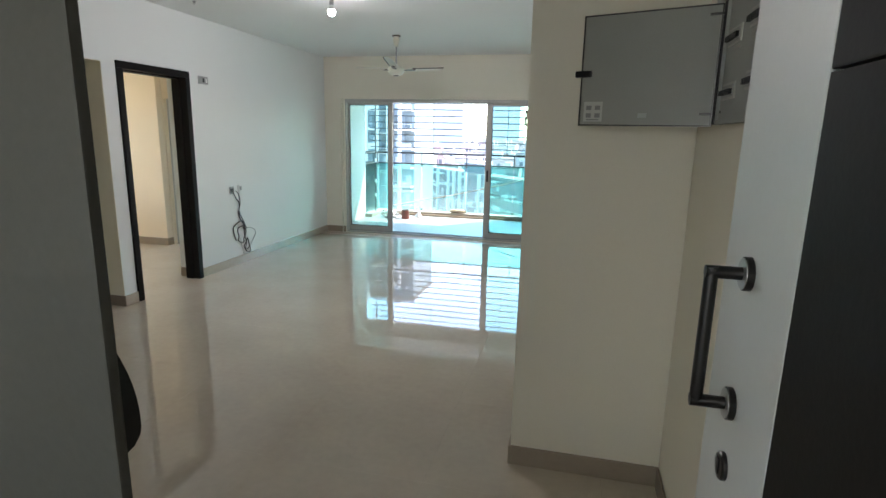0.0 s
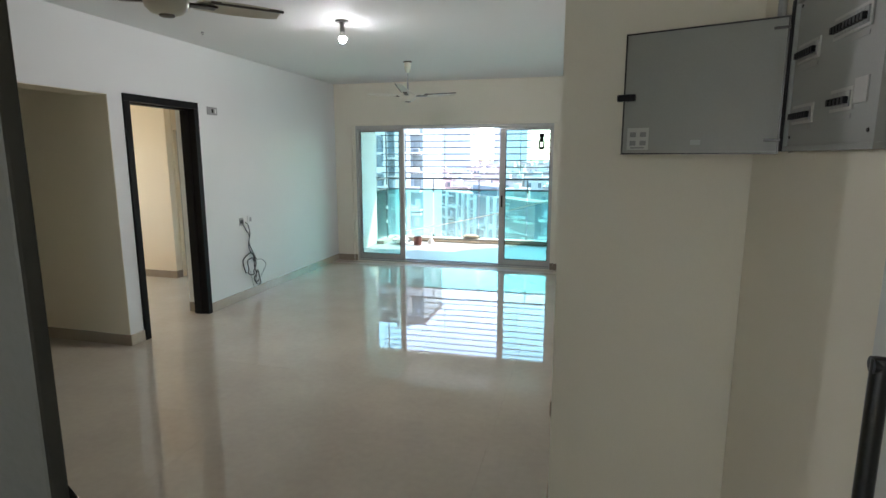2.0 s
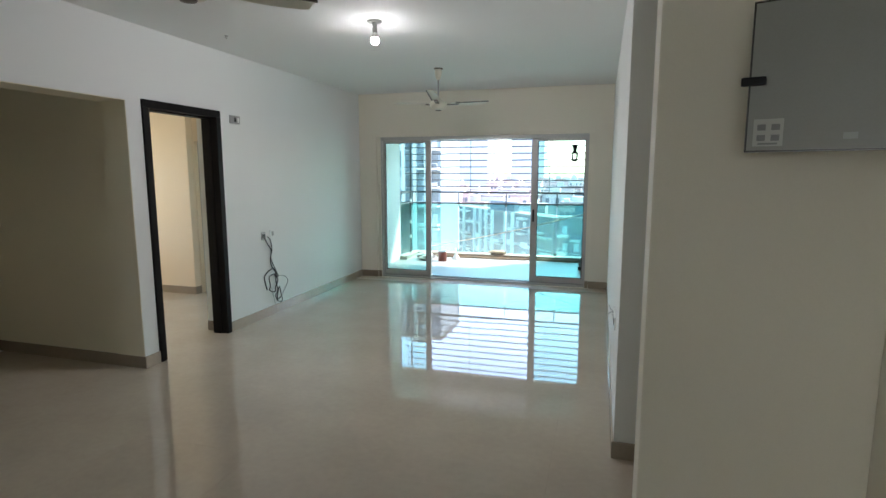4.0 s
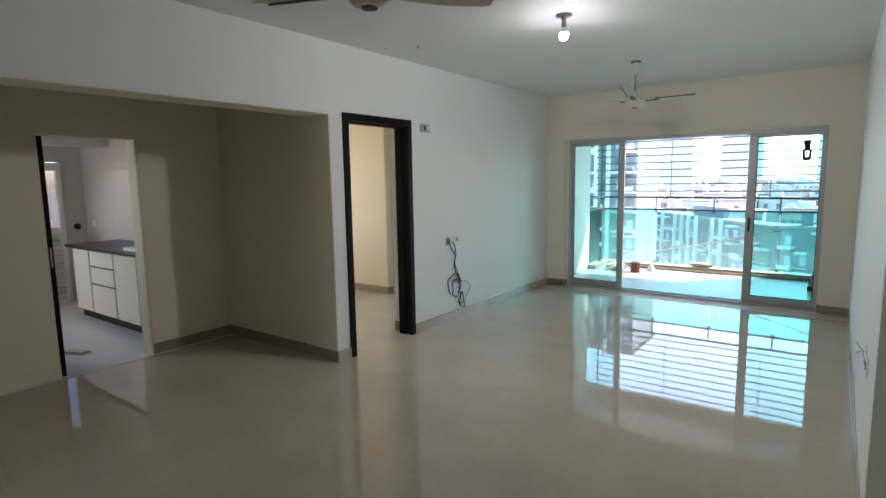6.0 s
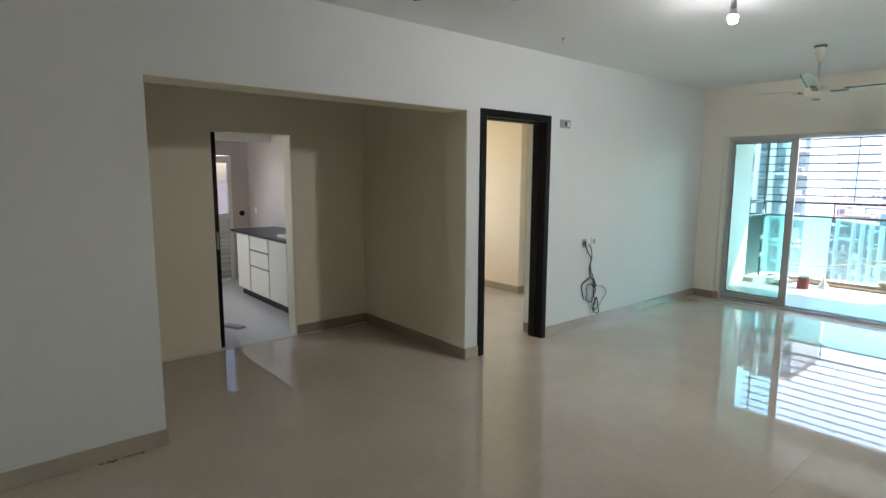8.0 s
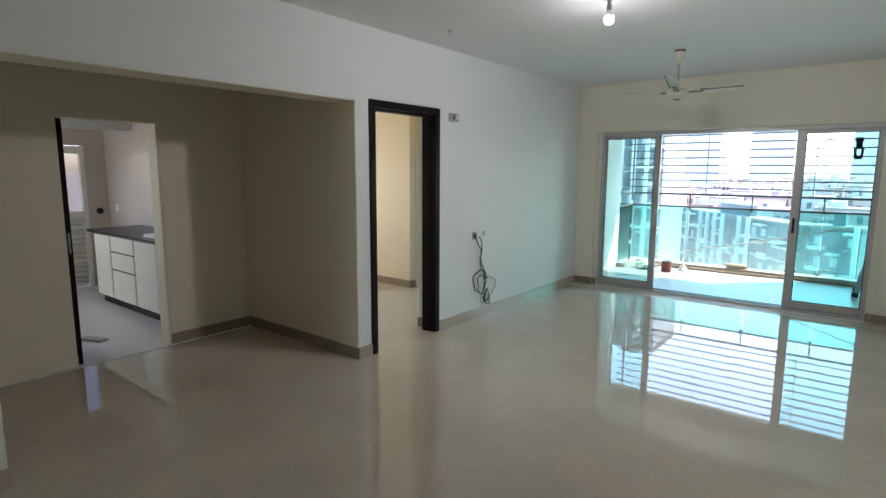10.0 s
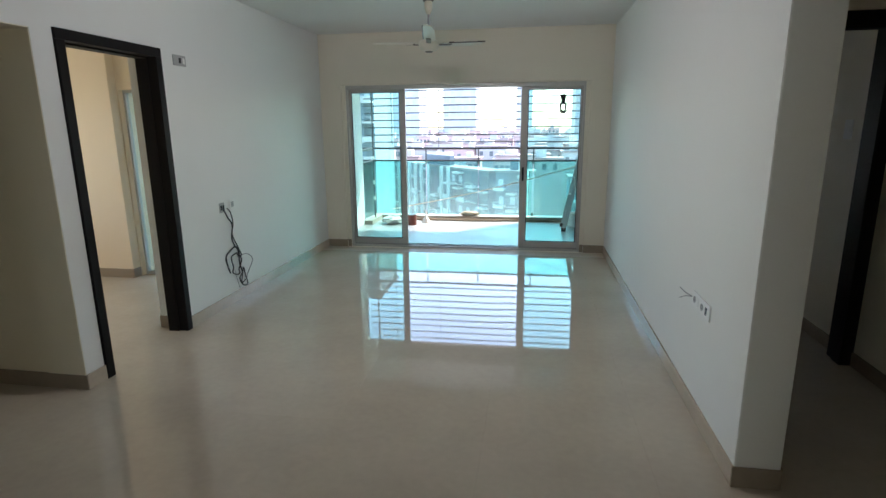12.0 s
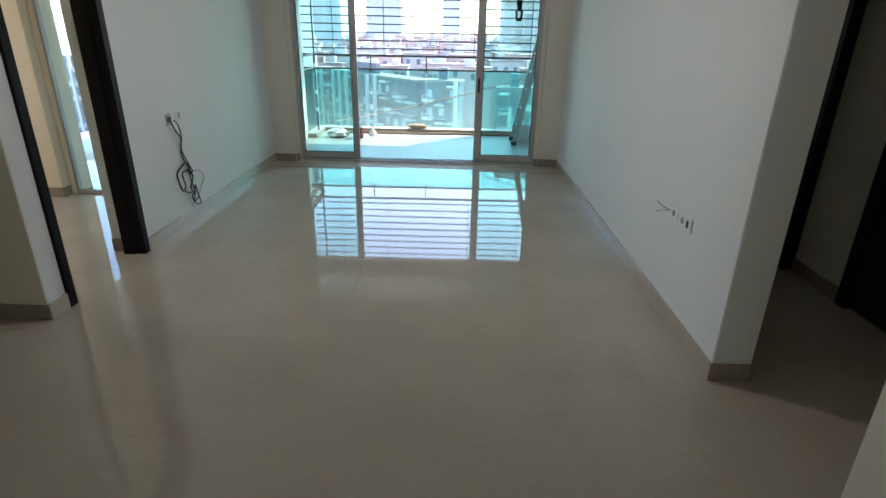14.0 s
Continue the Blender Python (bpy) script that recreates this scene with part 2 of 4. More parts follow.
def structure(name, bm, material, label, category):
    return tagged(part(name, bm, material), label, category, kind="structure")


def wall(name, axis, a0, a1, u0, u1, z0, z1, material, label, holes=()):
    """A wall a0..a1 thick along axis ('x': it runs along y; 'y': it runs along x), u0..u1 long, with holes (u0, u1, z0, z1) through it."""
    if z0 == 0:  # walls stand a little into the screed
        z0 = -0.02
        holes = [(h[0], h[1], -0.03 if h[2] == 0 else h[2], h[3]) for h in holes]
    us = sorted({u0, u1, *[h[0] for h in holes], *[h[1] for h in holes]})
    zs = sorted({z0, z1, *[max(z0, h[2]) for h in holes], *[h[3] for h in holes]})

    def solid(i, k):
        if not (0 <= i < len(us) - 1 and 0 <= k < len(zs) - 1):
            return False
        um, zm = (us[i] + us[i + 1]) / 2, (zs[k] + zs[k + 1]) / 2
        return not any(h[0] < um < h[1] and h[2] < zm < h[3] for h in holes)

    bm = bmesh.new()
    made = {}

    def vert(a, u, z):
        key = (a, u, z)
        if key not in made:
            made[key] = bm.verts.new((a, u, z) if axis == "x" else (u, a, z))
        return made[key]

    for i in range(len(us) - 1):
        for k in range(len(zs) - 1):
            if not solid(i, k):
                continue
            p, q, b, t = us[i], us[i + 1], zs[k], zs[k + 1]
            for a in (a0, a1):
                bm.faces.new((vert(a, p, b), vert(a, q, b), vert(a, q, t), vert(a, p, t)))
            if not solid(i - 1, k):
                bm.faces.new((vert(a0, p, b), vert(a1, p, b), vert(a1, p, t), vert(a0, p, t)))
            if not solid(i + 1, k):
                bm.faces.new((vert(a0, q, b), vert(a1, q, b), vert(a1, q, t), vert(a0, q, t)))
            if not solid(i, k - 1):
                bm.faces.new((vert(a0, p, b), vert(a1, p, b), vert(a1, q, b), vert(a0, q, b)))
            if not solid(i, k + 1):
                bm.faces.new((vert(a0, p, t), vert(a1, p, t), vert(a1, q, t), vert(a0, q, t)))
    bmesh.ops.recalc_face_normals(bm, faces=bm.faces[:])
    es = [e for e in bm.edges if len(e.link_faces) == 2 and e.calc_face_angle() > 1.0]
    bmesh.ops.bevel(bm, geom=es, offset=0.004, segments=2, affect="EDGES")
    return structure(name, bm, material, label, "wall")


# ---- plan ----
H = 2.68          # ceiling
XR = 3.575        # east wall of the living room
YW = 7.08         # balcony wall
YS = -0.31        # south wall
LT = 0.26         # thickness of the west wall
NX = -1.60        # back of the dining niche

wall("wall_west", "x", -LT, 0.0, YS - 0.2, YW, 0, H, M_WHITE, "white painted wall with a wide opening and a doorway",
     holes=((0.61, 2.955, 0, 2.10), (3.105, 4.005, 0, 2.125)))
wall("wall_north", "y", YW, YW + 0.22, -0.02, XR + 0.22, 0, H, M_WALL, "cream painted wall round the balcony sliding door", holes=((0.27, 3.325, -0.001, 2.065),))
wall("wall_east", "x", XR, XR + 0.19, 2.56, YW, 0, H, M_WHITE, "white painted partition wall ending in a free edge")
wall("wall_pier", "y", 1.503, 1.695, 3.620, 4.30, 0, H, M_WALL, "cream painted short partition wall beside the entrance")
wall("wall_entry_east", "x", 4.30, 4.56, -1.9, 1.72, 0, H, M_WALL, "cream painted entrance wall with a fuse box", holes=((0.605, 1.145, 1.62, 2.045),))
wall("wall_south", "y", YS - 0.2, YS, 0.0, 2.22, 0, H, M_WALL, "cream painted south wall of the living room")
wall("wall_south_head", "y", YS - 0.2, YS, 2.22, 4.30, 2.30, H, M_WALL, "cream painted wall over the entrance")
# unseen opening added to let light fall on the entrance walls
wall("wall_lobby_south", "y", -2.0, -1.9, 1.9, 4.56, 0, H, M_WALL, "plain wall of the lift lobby with an added light opening", holes=((2.3, 3.9, 0.9, 2.2),))
wall("wall_lobby_west", "x", 1.9, 2.0, -1.9, YS - 0.2, 0, H, M_WALL, "plain side wall of the lift lobby")
wall("wall_niche_north", "y", 2.96, 3.06, -5.0, -LT, 0, H, M_NICHE, "cream painted side wall of the dining niche")
structure("trim", cube(-LT, 0.001, 2.9505, 2.9548, 0.0, 2.0945), M_NICHE, "cream painted reveal of the dining opening", "trim")
structure("trim", cube(-LT, 0.001, 0.612, 2.9548, 2.0955, 2.0995), M_NICHE, "cream painted underside of the dining opening", "trim")
wall("wall_niche_south", "y", -0.31, -0.2, -5.0, -LT, 0, H, M_NICHE, "cream painted side wall of the dining niche")
wall("wall_niche_back", "x", NX - 0.15, NX, -0.2, 2.96, 0, H, M_NICHE, "cream painted niche wall with the kitchen doorway", holes=((1.43, 2.168, 0, 1.945),))
wall("wall_corridor_end", "y", 4.00, 4.12, XR + 0.19, 4.98, 0, H, M_WALL, "cream painted corridor end wall with a doorway", holes=((3.895, 4.80, 0, 2.20),))
wall("wall_corridor_east", "x", 4.78, 4.98, 1.72, 4.00, 0, H, M_WALL, "cream painted corridor wall with a dark door", holes=((2.42, 3.46, 0, 2.14),))
wall("wall_corridor_south", "y", 1.72, 1.82, 4.30, 4.78, 0, H, M_WALL, "plain corridor wall")
wall("wall_far_room_east", "x", 4.78, 4.98, 4.12, 7.3, 0, H, M_WALL, "cream painted side wall of the far room")
# unseen hole added so that daylight reaches the far room
wall("wall_far_room_north", "y", 7.08, 7.30, XR + 0.22, 4.98, 0, H, M_WALL, "plain end wall of the far room with an added light opening", holes=((4.05, 4.5, 0.9, 1.9),))
wall("wall_side_room", "x", 5.6, 5.7, 1.7, 4.1, 0, H, M_WALL, "plain wall of the dark side room")
wall("wall_bedroom_south_block", "y", 5.30, 5.70, -3.6, -1.52, 0, H, M_BED, "warm cream painted projecting bedroom wall")
# the hole is made up to hold the bedroom fill lamp
wall("wall_bedroom_west", "x", -3.7, -3.6, 3.06, 5.30, 0, H, M_BED, "warm cream painted bedroom wall with an added light opening", holes=((3.55, 4.85, 0.85, 2.15),))
wall("wall_bedroom_lining", "y", 3.061, 3.07, -3.6, -LT, 0, H, M_BED, "warm cream painted bedroom wall")
wall("wall_bedroom_north", "y", 5.40, 5.70, -1.52, -LT, 0, H, M_BED, "warm cream wall round the bedroom balcony door", holes=((-1.50, -0.34, -0.001, 1.95),))
# second hole is an added, unseen opening for the kitchen fill lamp
wall("wall_kitchen_far", "x", -5.0, -4.88, -0.2, 2.96, 0, H, M_KWALL, "grey-pink tiled kitchen wall with a service door", holes=((1.95, 2.69, 0.0, 1.85), (-0.05, 0.95, 0.95, 2.05)))
wall("wall_kitchen_tiles", "y", 2.945, 2.959, -4.88, NX - 0.15, 0, H, M_KWALL, "grey-pink tiled kitchen wall above the worktop")

structure("ceiling", cube(-5.0, 5.7, -2.0, 7.3, H, H + 0.12), M_CEIL, "plain white painted ceiling", "ceiling")
structure("floor", cube(-5.0, 5.7, -2.0, 7.3, -0.16, -0.006), M_GROUT, "floor of large polished beige tiles", "floor")
structure("floor_kitchen", cube(-4.88, -1.553, -0.2, 2.945, -0.006, 0.004), M_KTILE, "pale grey tiled kitchen floor", "floor")


def skirt(runs):
    for x0, y0, x1, y1, nx, ny in runs:
        bm = bmesh.new()
        t = 0.011
        L = Vector((x1 - x0, y1 - y0, 0))
        n = max(1, round(L.length / 0.8))
        for i in range(n):
            a, b = Vector((x0, y0, 0)) + L * (i / n), Vector((x0, y0, 0)) + L * ((i + 1) / n)
            d = L.normalized() * 0.0006
            a, b = a + d, b - d
            box(bm, min(a.x, b.x, a.x + nx * t, b.x + nx * t), max(a.x, b.x, a.x + nx * t, b.x + nx * t),
                min(a.y, b.y, a.y + ny * t, b.y + ny * t), max(a.y, b.y, a.y + ny * t, b.y + ny * t), 0.0, 0.096, 0.002)
        # M_SKIRTG on the two lit long walls, the shade-darkened copy elsewhere
        structure("baseboard", bm, M_NICHE if y1 == 1.43 else M_SKIRTG if (x0, nx) == (XR, -1) or x0 == 0.0 else M_SKIRT, "cream painted skirting" if y1 == 1.43 else "polished beige tile skirting, coloured darker on shaded runs", "baseboard")


skirt(((0, YS, 0, 0.61, 1, 0), (0, 2.955, 0, 3.105, 1, 0), (0, 4.005, 0, YW, 1, 0),
       (0.011, YW, 0.27, YW, 0, -1), (3.325, YW, XR - 0.011, YW, 0, -1), (XR, 2.56, XR, YW, -1, 0),
       (XR - 0.011, 2.56, XR + 0.19, 2.56, 0, -1), (XR + 0.19, 2.56, XR + 0.19, 4.00, 1, 0),
       (3.609, 1.503, 4.30, 1.503, 0, -1), (3.620, 1.503, 3.620, 1.695, -1, 0), (4.30, -0.9, 4.30, 1.49, -1, 0),
       (NX, 2.96, 0.011, 2.96, 0, -1), (NX, 2.168, NX, 2.949, 1, 0), (NX, -0.2, NX, 1.43, 1, 0), (0, 0.61, -LT, 0.61, 0, 1),
       (0.011, YS, 2.22, YS, 0, 1), (4.78, 3.46, 4.78, 3.97, -1, 0), (4.78, 1.82, 4.78, 2.42, -1, 0), (4.78, 4.15, 4.78, 7.08, -1, 0),
       (-3.6, 5.30, -1.509, 5.30, 0, -1), (-1.52, 5.30, -1.52, 5.40, 1, 0), (-LT, 4.02, -LT, 5.40, -1, 0), (-0.155, 4.005, -LT, 4.005, 0, -1)))


# ---- door frames ----
def door_frame(name, axis, a0, a1, u0, u1, top, w, label):
    fr = thing(name, (0, 0, 0), label, "door frame", kind="structure")
    def bar(nm, p, q, b, t):
        bm = cube(a0, a1, p, q, b, t, 0.004) if axis == "x" else cube(p, q, a0, a1, b, t, 0.004)
        part(nm, bm, M_DARK, fr)
    bar("jamb", u0, u0 + w, 0, top - w)
    bar("jamb", u1 - w, u1, 0, top - w)
    bar("head", u0, u1, top - w, top)
    # rebate strip round the opening
    s = a0 + (a1 - a0) * 0.55
    bm = bmesh.new()
    for p, q, b, t in ((u0 + w, u0 + w + 0.012, 0, top - w), (u1 - w - 0.012, u1 - w, 0, top - w), (u0 + w + 0.012, u1 - w - 0.012, top - w - 0.012, top - w)):
        if axis == "x":
            box(bm, a0 + 0.002, s, p, q, b, t)
        else:
            box(bm, p, q, a0 + 0.002, s, b, t)
    part("door_stop", bm, M_DARK, fr)
    return fr


bd = door_frame("door_1", "x", -0.145, 0.016, 3.105, 4.005, 2.125, 0.062, "dark-stained wooden door frame, open, no leaf in view")
door_frame("door_2", "y", 3.97, 4.15, 3.895, 4.80, 2.20, 0.085, "dark-stained wooden door frame at the corridor end")
d3 = door_frame("door_3", "x", 4.76, 4.99, 2.42, 3.46, 2.14, 0.075, "dark-stained wooden door frame with a closed dark door")
part("leaf", cube(4.80, 4.84, 2.495, 3.385, 0.006, 2.065, 0.003), M_DOORDK, d3, "very dark closed door leaf")

# ---- floor tiles ----
TS = 0.80
tile_mesh = []
for k in range(6):
    bm = cube(-TS / 2 + 0.0002, TS / 2 - 0.0002, -TS / 2 + 0.0002, TS / 2 - 0.0002, -0.006, 0.0, 0.0002)
    me = bpy.data.meshes.new("floor_tile")
    bm.to_mesh(me)
    bm.free()
    me.materials.append(M_TILE)
    tile_mesh.append(me)
floor_ob = bpy.data.objects["floor"]
rng = random.Random(4)


def lay(x0, x1, y0, y1):
    nx, ny = round((x1 - x0) / TS), round((y1 - y0) / TS)
    for i in range(nx):
        for j in range(ny):
            o = new("floor_tile", tile_mesh[rng.randrange(6)])
            o.parent = floor_ob
            o.matrix_world = pose(x0 + (i + 0.5) * TS, y0 + (j + 0.5) * TS, rng.uniform(-0.0001, 0.0001), rng.gauss(0, 0.02), rng.gauss(0, 0.02), 0)


lay(-1.55, 5.65, -1.96, 7.24)
lay(-3.95, -1.55, 2.84, 7.64 - 0.4)

# ---- sliding balcony door ----
def sliding_door():
    d = thing("window_1", (0, 0, 0), "champagne aluminium sliding balcony door, middle leaf open", "sliding door", kind="structure")
    fr = part("window_frame", cube(0.318, 0.335, 7.12, 7.29, 0.0, 2.065, 0.003), M_ALU, d)
    part("window_frame", cube(3.262, 3.279, 7.12, 7.29, 0.0, 2.065, 0.003), M_ALU, d)
    part("window_frame", cube(0.335, 3.262, 7.122, 7.288, 2.018, 2.065, 0.004), M_ALU, d)
    sill = part("track", cube(0.335, 3.262, 7.12, 7.29, 0.0, 0.022, 0.003), M_ALU, d, "aluminium bottom track with dark grooves")
    for y in (7.165, 7.205, 7.245):
        part("track_groove", cube(0.34, 3.257, y - 0.004, y + 0.004, 0.022, 0.034, 0.001), M_STEEL, sill)
    for nm, x0, x1, y0, sl, sr in (("leaf", 0.335, 1.068, 7.185, 0.028, 0.072), ("leaf", 2.520, 3.262, 7.185, 0.085, 0.028)):
        bm = bmesh.new()
        box(bm, x0, x0 + sl, y0, y0 + 0.036, 0.034, 2.018, 0.003)
        box(bm, x1 - sr, x1, y0, y0 + 0.036, 0.034, 2.018, 0.003)
        box(bm, x0 + sl, x1 - sr, y0 + 0.001, y0 + 0.035, 0.034, 0.105, 0.003)
        box(bm, x0 + sl, x1 - sr, y0 + 0.001, y0 + 0.035, 1.985, 2.018, 0.003)
        leaf = part(nm, bm, M_ALU, d)
        g = part("pane", cube(x0 + sl - 0.004, x1 - sr + 0.004, y0 + 0.015, y0 + 0.021, 0.10, 1.99), M_GLASS, leaf, "blue-green tinted glass")
        g.visible_shadow = False
        bm = bmesh.new()
        a, b = x0 + sl, x1 - sr
        for q in ((a, a + 0.009, 0.105, 1.985), (b - 0.009, b, 0.105, 1.985), (a + 0.009, b - 0.009, 0.105, 0.114), (a + 0.009, b - 0.009, 1.976, 1.985)):
            box(bm, q[0], q[1], y0 + 0.006, y0 + 0.013, q[2], q[3])
        part("gasket", bm, M_RUBBER, leaf, "black rubber gasket")
    h = part("handle", cube(2.548, 2.572, 7.168, 7.186, 0.88, 1.05, 0.005), M_BLACK, d, "black pull handle")
    part("lock", cube(2.553, 2.567, 7.162, 7.169, 0.93, 1.0, 0.003), M_BLACK, h)
    return d


sliding_door()
for x0, x1 in ((0.271, 0.3175), (3.2795, 3.324)):
    structure("trim", cube(x0, x1, 7.10, 7.29, 0.0, 2.064, 0.003), M_WALL, "cream plastered inner reveal beside the sliding door", "trim")
    structure("baseboard", cube(x0 + 0.001, x1 - 0.001, 7.088, 7.0995, 0.0, 0.096, 0.002), M_SKIRT, "polished beige tile skirting, coloured darker on shaded runs", "baseboard")
structure("trim", cube(0.245, 3.35, YW - 0.016, YW + 0.004, 2.068, 2.092, 0.004), M_WALL, "thin cream ledge over the sliding door", "trim")
structure("trim", cube(0.248, 0.268, YW - 0.008, YW + 0.004, 0.097, 2.067, 0.003), M_WALL, "thin cream edging beside the sliding door", "trim")
structure("trim", cube(3.327, 3.347, YW - 0.008, YW + 0.004, 0.097, 2.067, 0.003), M_WALL, "thin cream edging beside the sliding door", "trim")

bw = thing("window_2", (0, 0, 0), "aluminium framed glass balcony door of the bedroom", "glass door", kind="structure")
for x0, x1, z0, z1 in ((-1.50, -1.478, 0.0, 1.95), (-0.385, -0.34, 0.0, 1.95), (-1.478, -0.385, 1.92, 1.95), (-1.478, -0.385, 0.0, 0.03), (-0.945, -0.895, 0.03, 1.92)):
    part("window_frame", cube(x0, x1, 5.46, 5.51, z0, z1, 0.003), M_ALU, bw)
for x0, x1 in ((-1.478, -0.945), (-0.895, -0.385)):
    g = part("pane", cube(x0, x1, 5.482, 5.488, 0.03, 1.92), M_CLEAR, bw)
    g.visible_shadow = False

# ---- balcony ----
BX0, BX1, BF = -0.02, 3.62, 9.36
structure("balcony_floor", cube(-3.6, 5.2, 7.30, 9.62, -0.20, -0.012), M_BALC, "pale grey tiled balcony floor, dusty", "balcony floor")
structure("balcony_wall", cube(BX0 - 0.2, BX0, 7.30, 8.80, -0.012, 2.6, 0.006), M_EXT, "white painted balcony side wall", "wall")
# lengthened past the balcony edge, out of view, to shade part of the floor
structure("balcony_wall", cube(BX1, BX1 + 0.2, 7.30, 10.2, -0.4, 3.2, 0.006), M_EXT, "white painted balcony side wall", "wall")
structure("balcony_soffit", cube(-3.6, 5.2, 7.30, 9.62, 2.6, 2.8), M_EXT, "white underside of the balcony above", "ceiling")
structure("balcony_beam", cube(-3.6, 5.2, 9.46, 9.62, 2.37, 2.6, 0.006), M_EXT, "white painted edge beam over the balcony", "beam")
structure("kerb", cube(BX0, BX1, BF, 9.58, -0.012, 0.055, 0.006), M_KERB, "low tiled balcony kerb", "kerb")
structure("kerb", cube(BX0, BX0 + 0.14, 8.75, BF, -0.012, 0.055, 0.006), M_KERB, "low tiled balcony kerb", "kerb")


def railing():
    r = thing("railing", (0, 9.5, 0), "steel balcony railing with sea-green glass panels", "railing")
    L = -3.6
    part("top_rail", tube([(L, 0, 1.19), (3.62, 0, 1.19)], 0.017, 10), M_BARS, r, smooth=True)
    part("middle_rail", tube([(L, 0, 0.985), (3.62, 0, 0.985)], 0.015, 10), M_BARS, r, smooth=True)
    xs = [-3.55, -2.7, -1.8, -0.92, -0.04, 0.885, 1.785, 2.70, 3.60]
    for x in xs:
        part("post", tube([(x, 0, 0.985), (x, 0, 1.19)], 0.011, 8), M_BARS, r, smooth=True)
        part("glass_clip", cube(x - 0.022, x + 0.022, 0.006, 0.016, 0.055, 0.11, 0.002), M_STEEL, r)
        part("glass_clip", cube(x - 0.022, x + 0.022, 0.006, 0.016, 0.93, 0.985, 0.002), M_STEEL, r)
    for a, b in zip(xs, xs[1:]):
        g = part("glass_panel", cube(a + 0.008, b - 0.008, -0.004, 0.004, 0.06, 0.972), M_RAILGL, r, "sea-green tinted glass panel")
        g.visible_shadow = False
    # side return of the railing
    part("top_rail", tube([(-0.04, 0, 1.19), (-0.04, -0.70, 1.19)], 0.017, 10), M_BARS, r, smooth=True)
    part("middle_rail", tube([(-0.04, 0, 0.985), (-0.04, -0.70, 0.985)], 0.015, 10), M_BARS, r, smooth=True)
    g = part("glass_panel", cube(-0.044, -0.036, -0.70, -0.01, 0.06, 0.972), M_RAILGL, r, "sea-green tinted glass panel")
    g.visible_shadow = False
    return r


def grill():
    g = thing("window_grill", (0, 9.54, 0), "thin horizontal steel safety bars above the railing", "grill")
    z = 1.295
    while z < 2.35:
        part("bar", tube([(-0.2, 0, z), (3.62, 0, z)], 0.0105, 6), M_BARS, g, smooth=True)
        z += 0.121
    for x in (0.28, 1.10, 2.55, 3.45):
        part("upright", tube([(x, 0.012, 1.19), (x, 0.012, 2.37)], 0.006, 6), M_BARS, g, smooth=True)
    return g


railing()
grill()
pipe = thing("drain_pipe", (0.07, 9.10, 0), "thin dark pipe with white bands in the balcony corner", "pipe")
part("tube", tube([(0, 0, 0.02), (0, 0, 2.6)], 0.012, 8), M_BARS, pipe, smooth=True)
for z in (0.35, 0.62, 1.02):
    part("band", lathe([(0.016, z), (0.016, z + 0.06)], 10), M_WHITEP, pipe)

rope = thing("clothes_line", (0, 9.40, 0), "slack beige rope tied slantwise across the balcony", "rope")
part("cord", tube([(0.3 + 3.28 * i / 24, 0, 0.155 + 0.80 * i / 24 - 0.05 * math.sin(math.pi * i / 24)) for i in range(25)], 0.008, 6), M_ROPE, rope, smooth=True)


def ladder():
    l = thing("ladder", (3.17, 8.50, 0.0), "grey aluminium ladder leaning on the balcony wall", "ladder")
    for y in (0.0, 0.40):
        part("rail", cube(-0.03, 0.03, y - 0.012, y + 0.012, 0.0, 2.0, 0.003, pose(0, 0, 0, 0, 11.5, 0)), M_LADDER, l)
        part("foot", cube(-0.035, 0.035, y - 0.02, y + 0.02, -0.008, 0.05, 0.004, pose(0, 0, 0, 0, 0, 0)), M_RUBBER, l, "black rubber foot")
    for i in range(7):
        z = 0.25 + 0.26 * i
        x = z * math.tan(radians(11.5))
        part("rung", tube([(x, 0.005, z), (x, 0.395, z)], 0.014, 8), M_LADDER, l, smooth=True)
    return l


ladder()
pail = thing("bucket", (3.36, 8.98, -0.012), "white plastic bucket beside the ladder", "bucket")
part("body", lathe([(0.085, 0), (0.09, 0.01), (0.11, 0.2), (0.118, 0.205), (0.118, 0.215), (0.105, 0.215), (0.083, 0.02)], 24), M_WHITEP, pail, smooth=True)
part("handle", tube([(0.115 * math.cos(a), 0.0 + 0.02 * math.sin(a), 0.205 + 0.03 * math.sin(a)) for a in [math.pi * i / 12 for i in range(13)]], 0.003, 6), M_STEEL, pail)

tin = thing("paint_tin", (0.765, 8.82, -0.012), "red-brown tin with a pale rim on the balcony floor", "tin")
part("body", lathe([(0.07, 0), (0.075, 0.004), (0.075, 0.16), (0.07, 0.165)], 24), M_RED, tin, smooth=True)
part("rim", lathe([(0.07, 0.165), (0.077, 0.167), (0.077, 0.176), (0.066, 0.176), (0.064, 0.168)], 24), M_STEEL, tin, "pale metal rim", smooth=True)
cone = thing("funnel", (0.95, 9.07, -0.012), "small white plastic funnel standing on its mouth", "funnel")
part("body", lathe([(0.075, 0), (0.075, 0.012), (0.022, 0.10), (0.012, 0.13), (0.009, 0.21)], 20), M_WHITEP, cone, smooth=True)


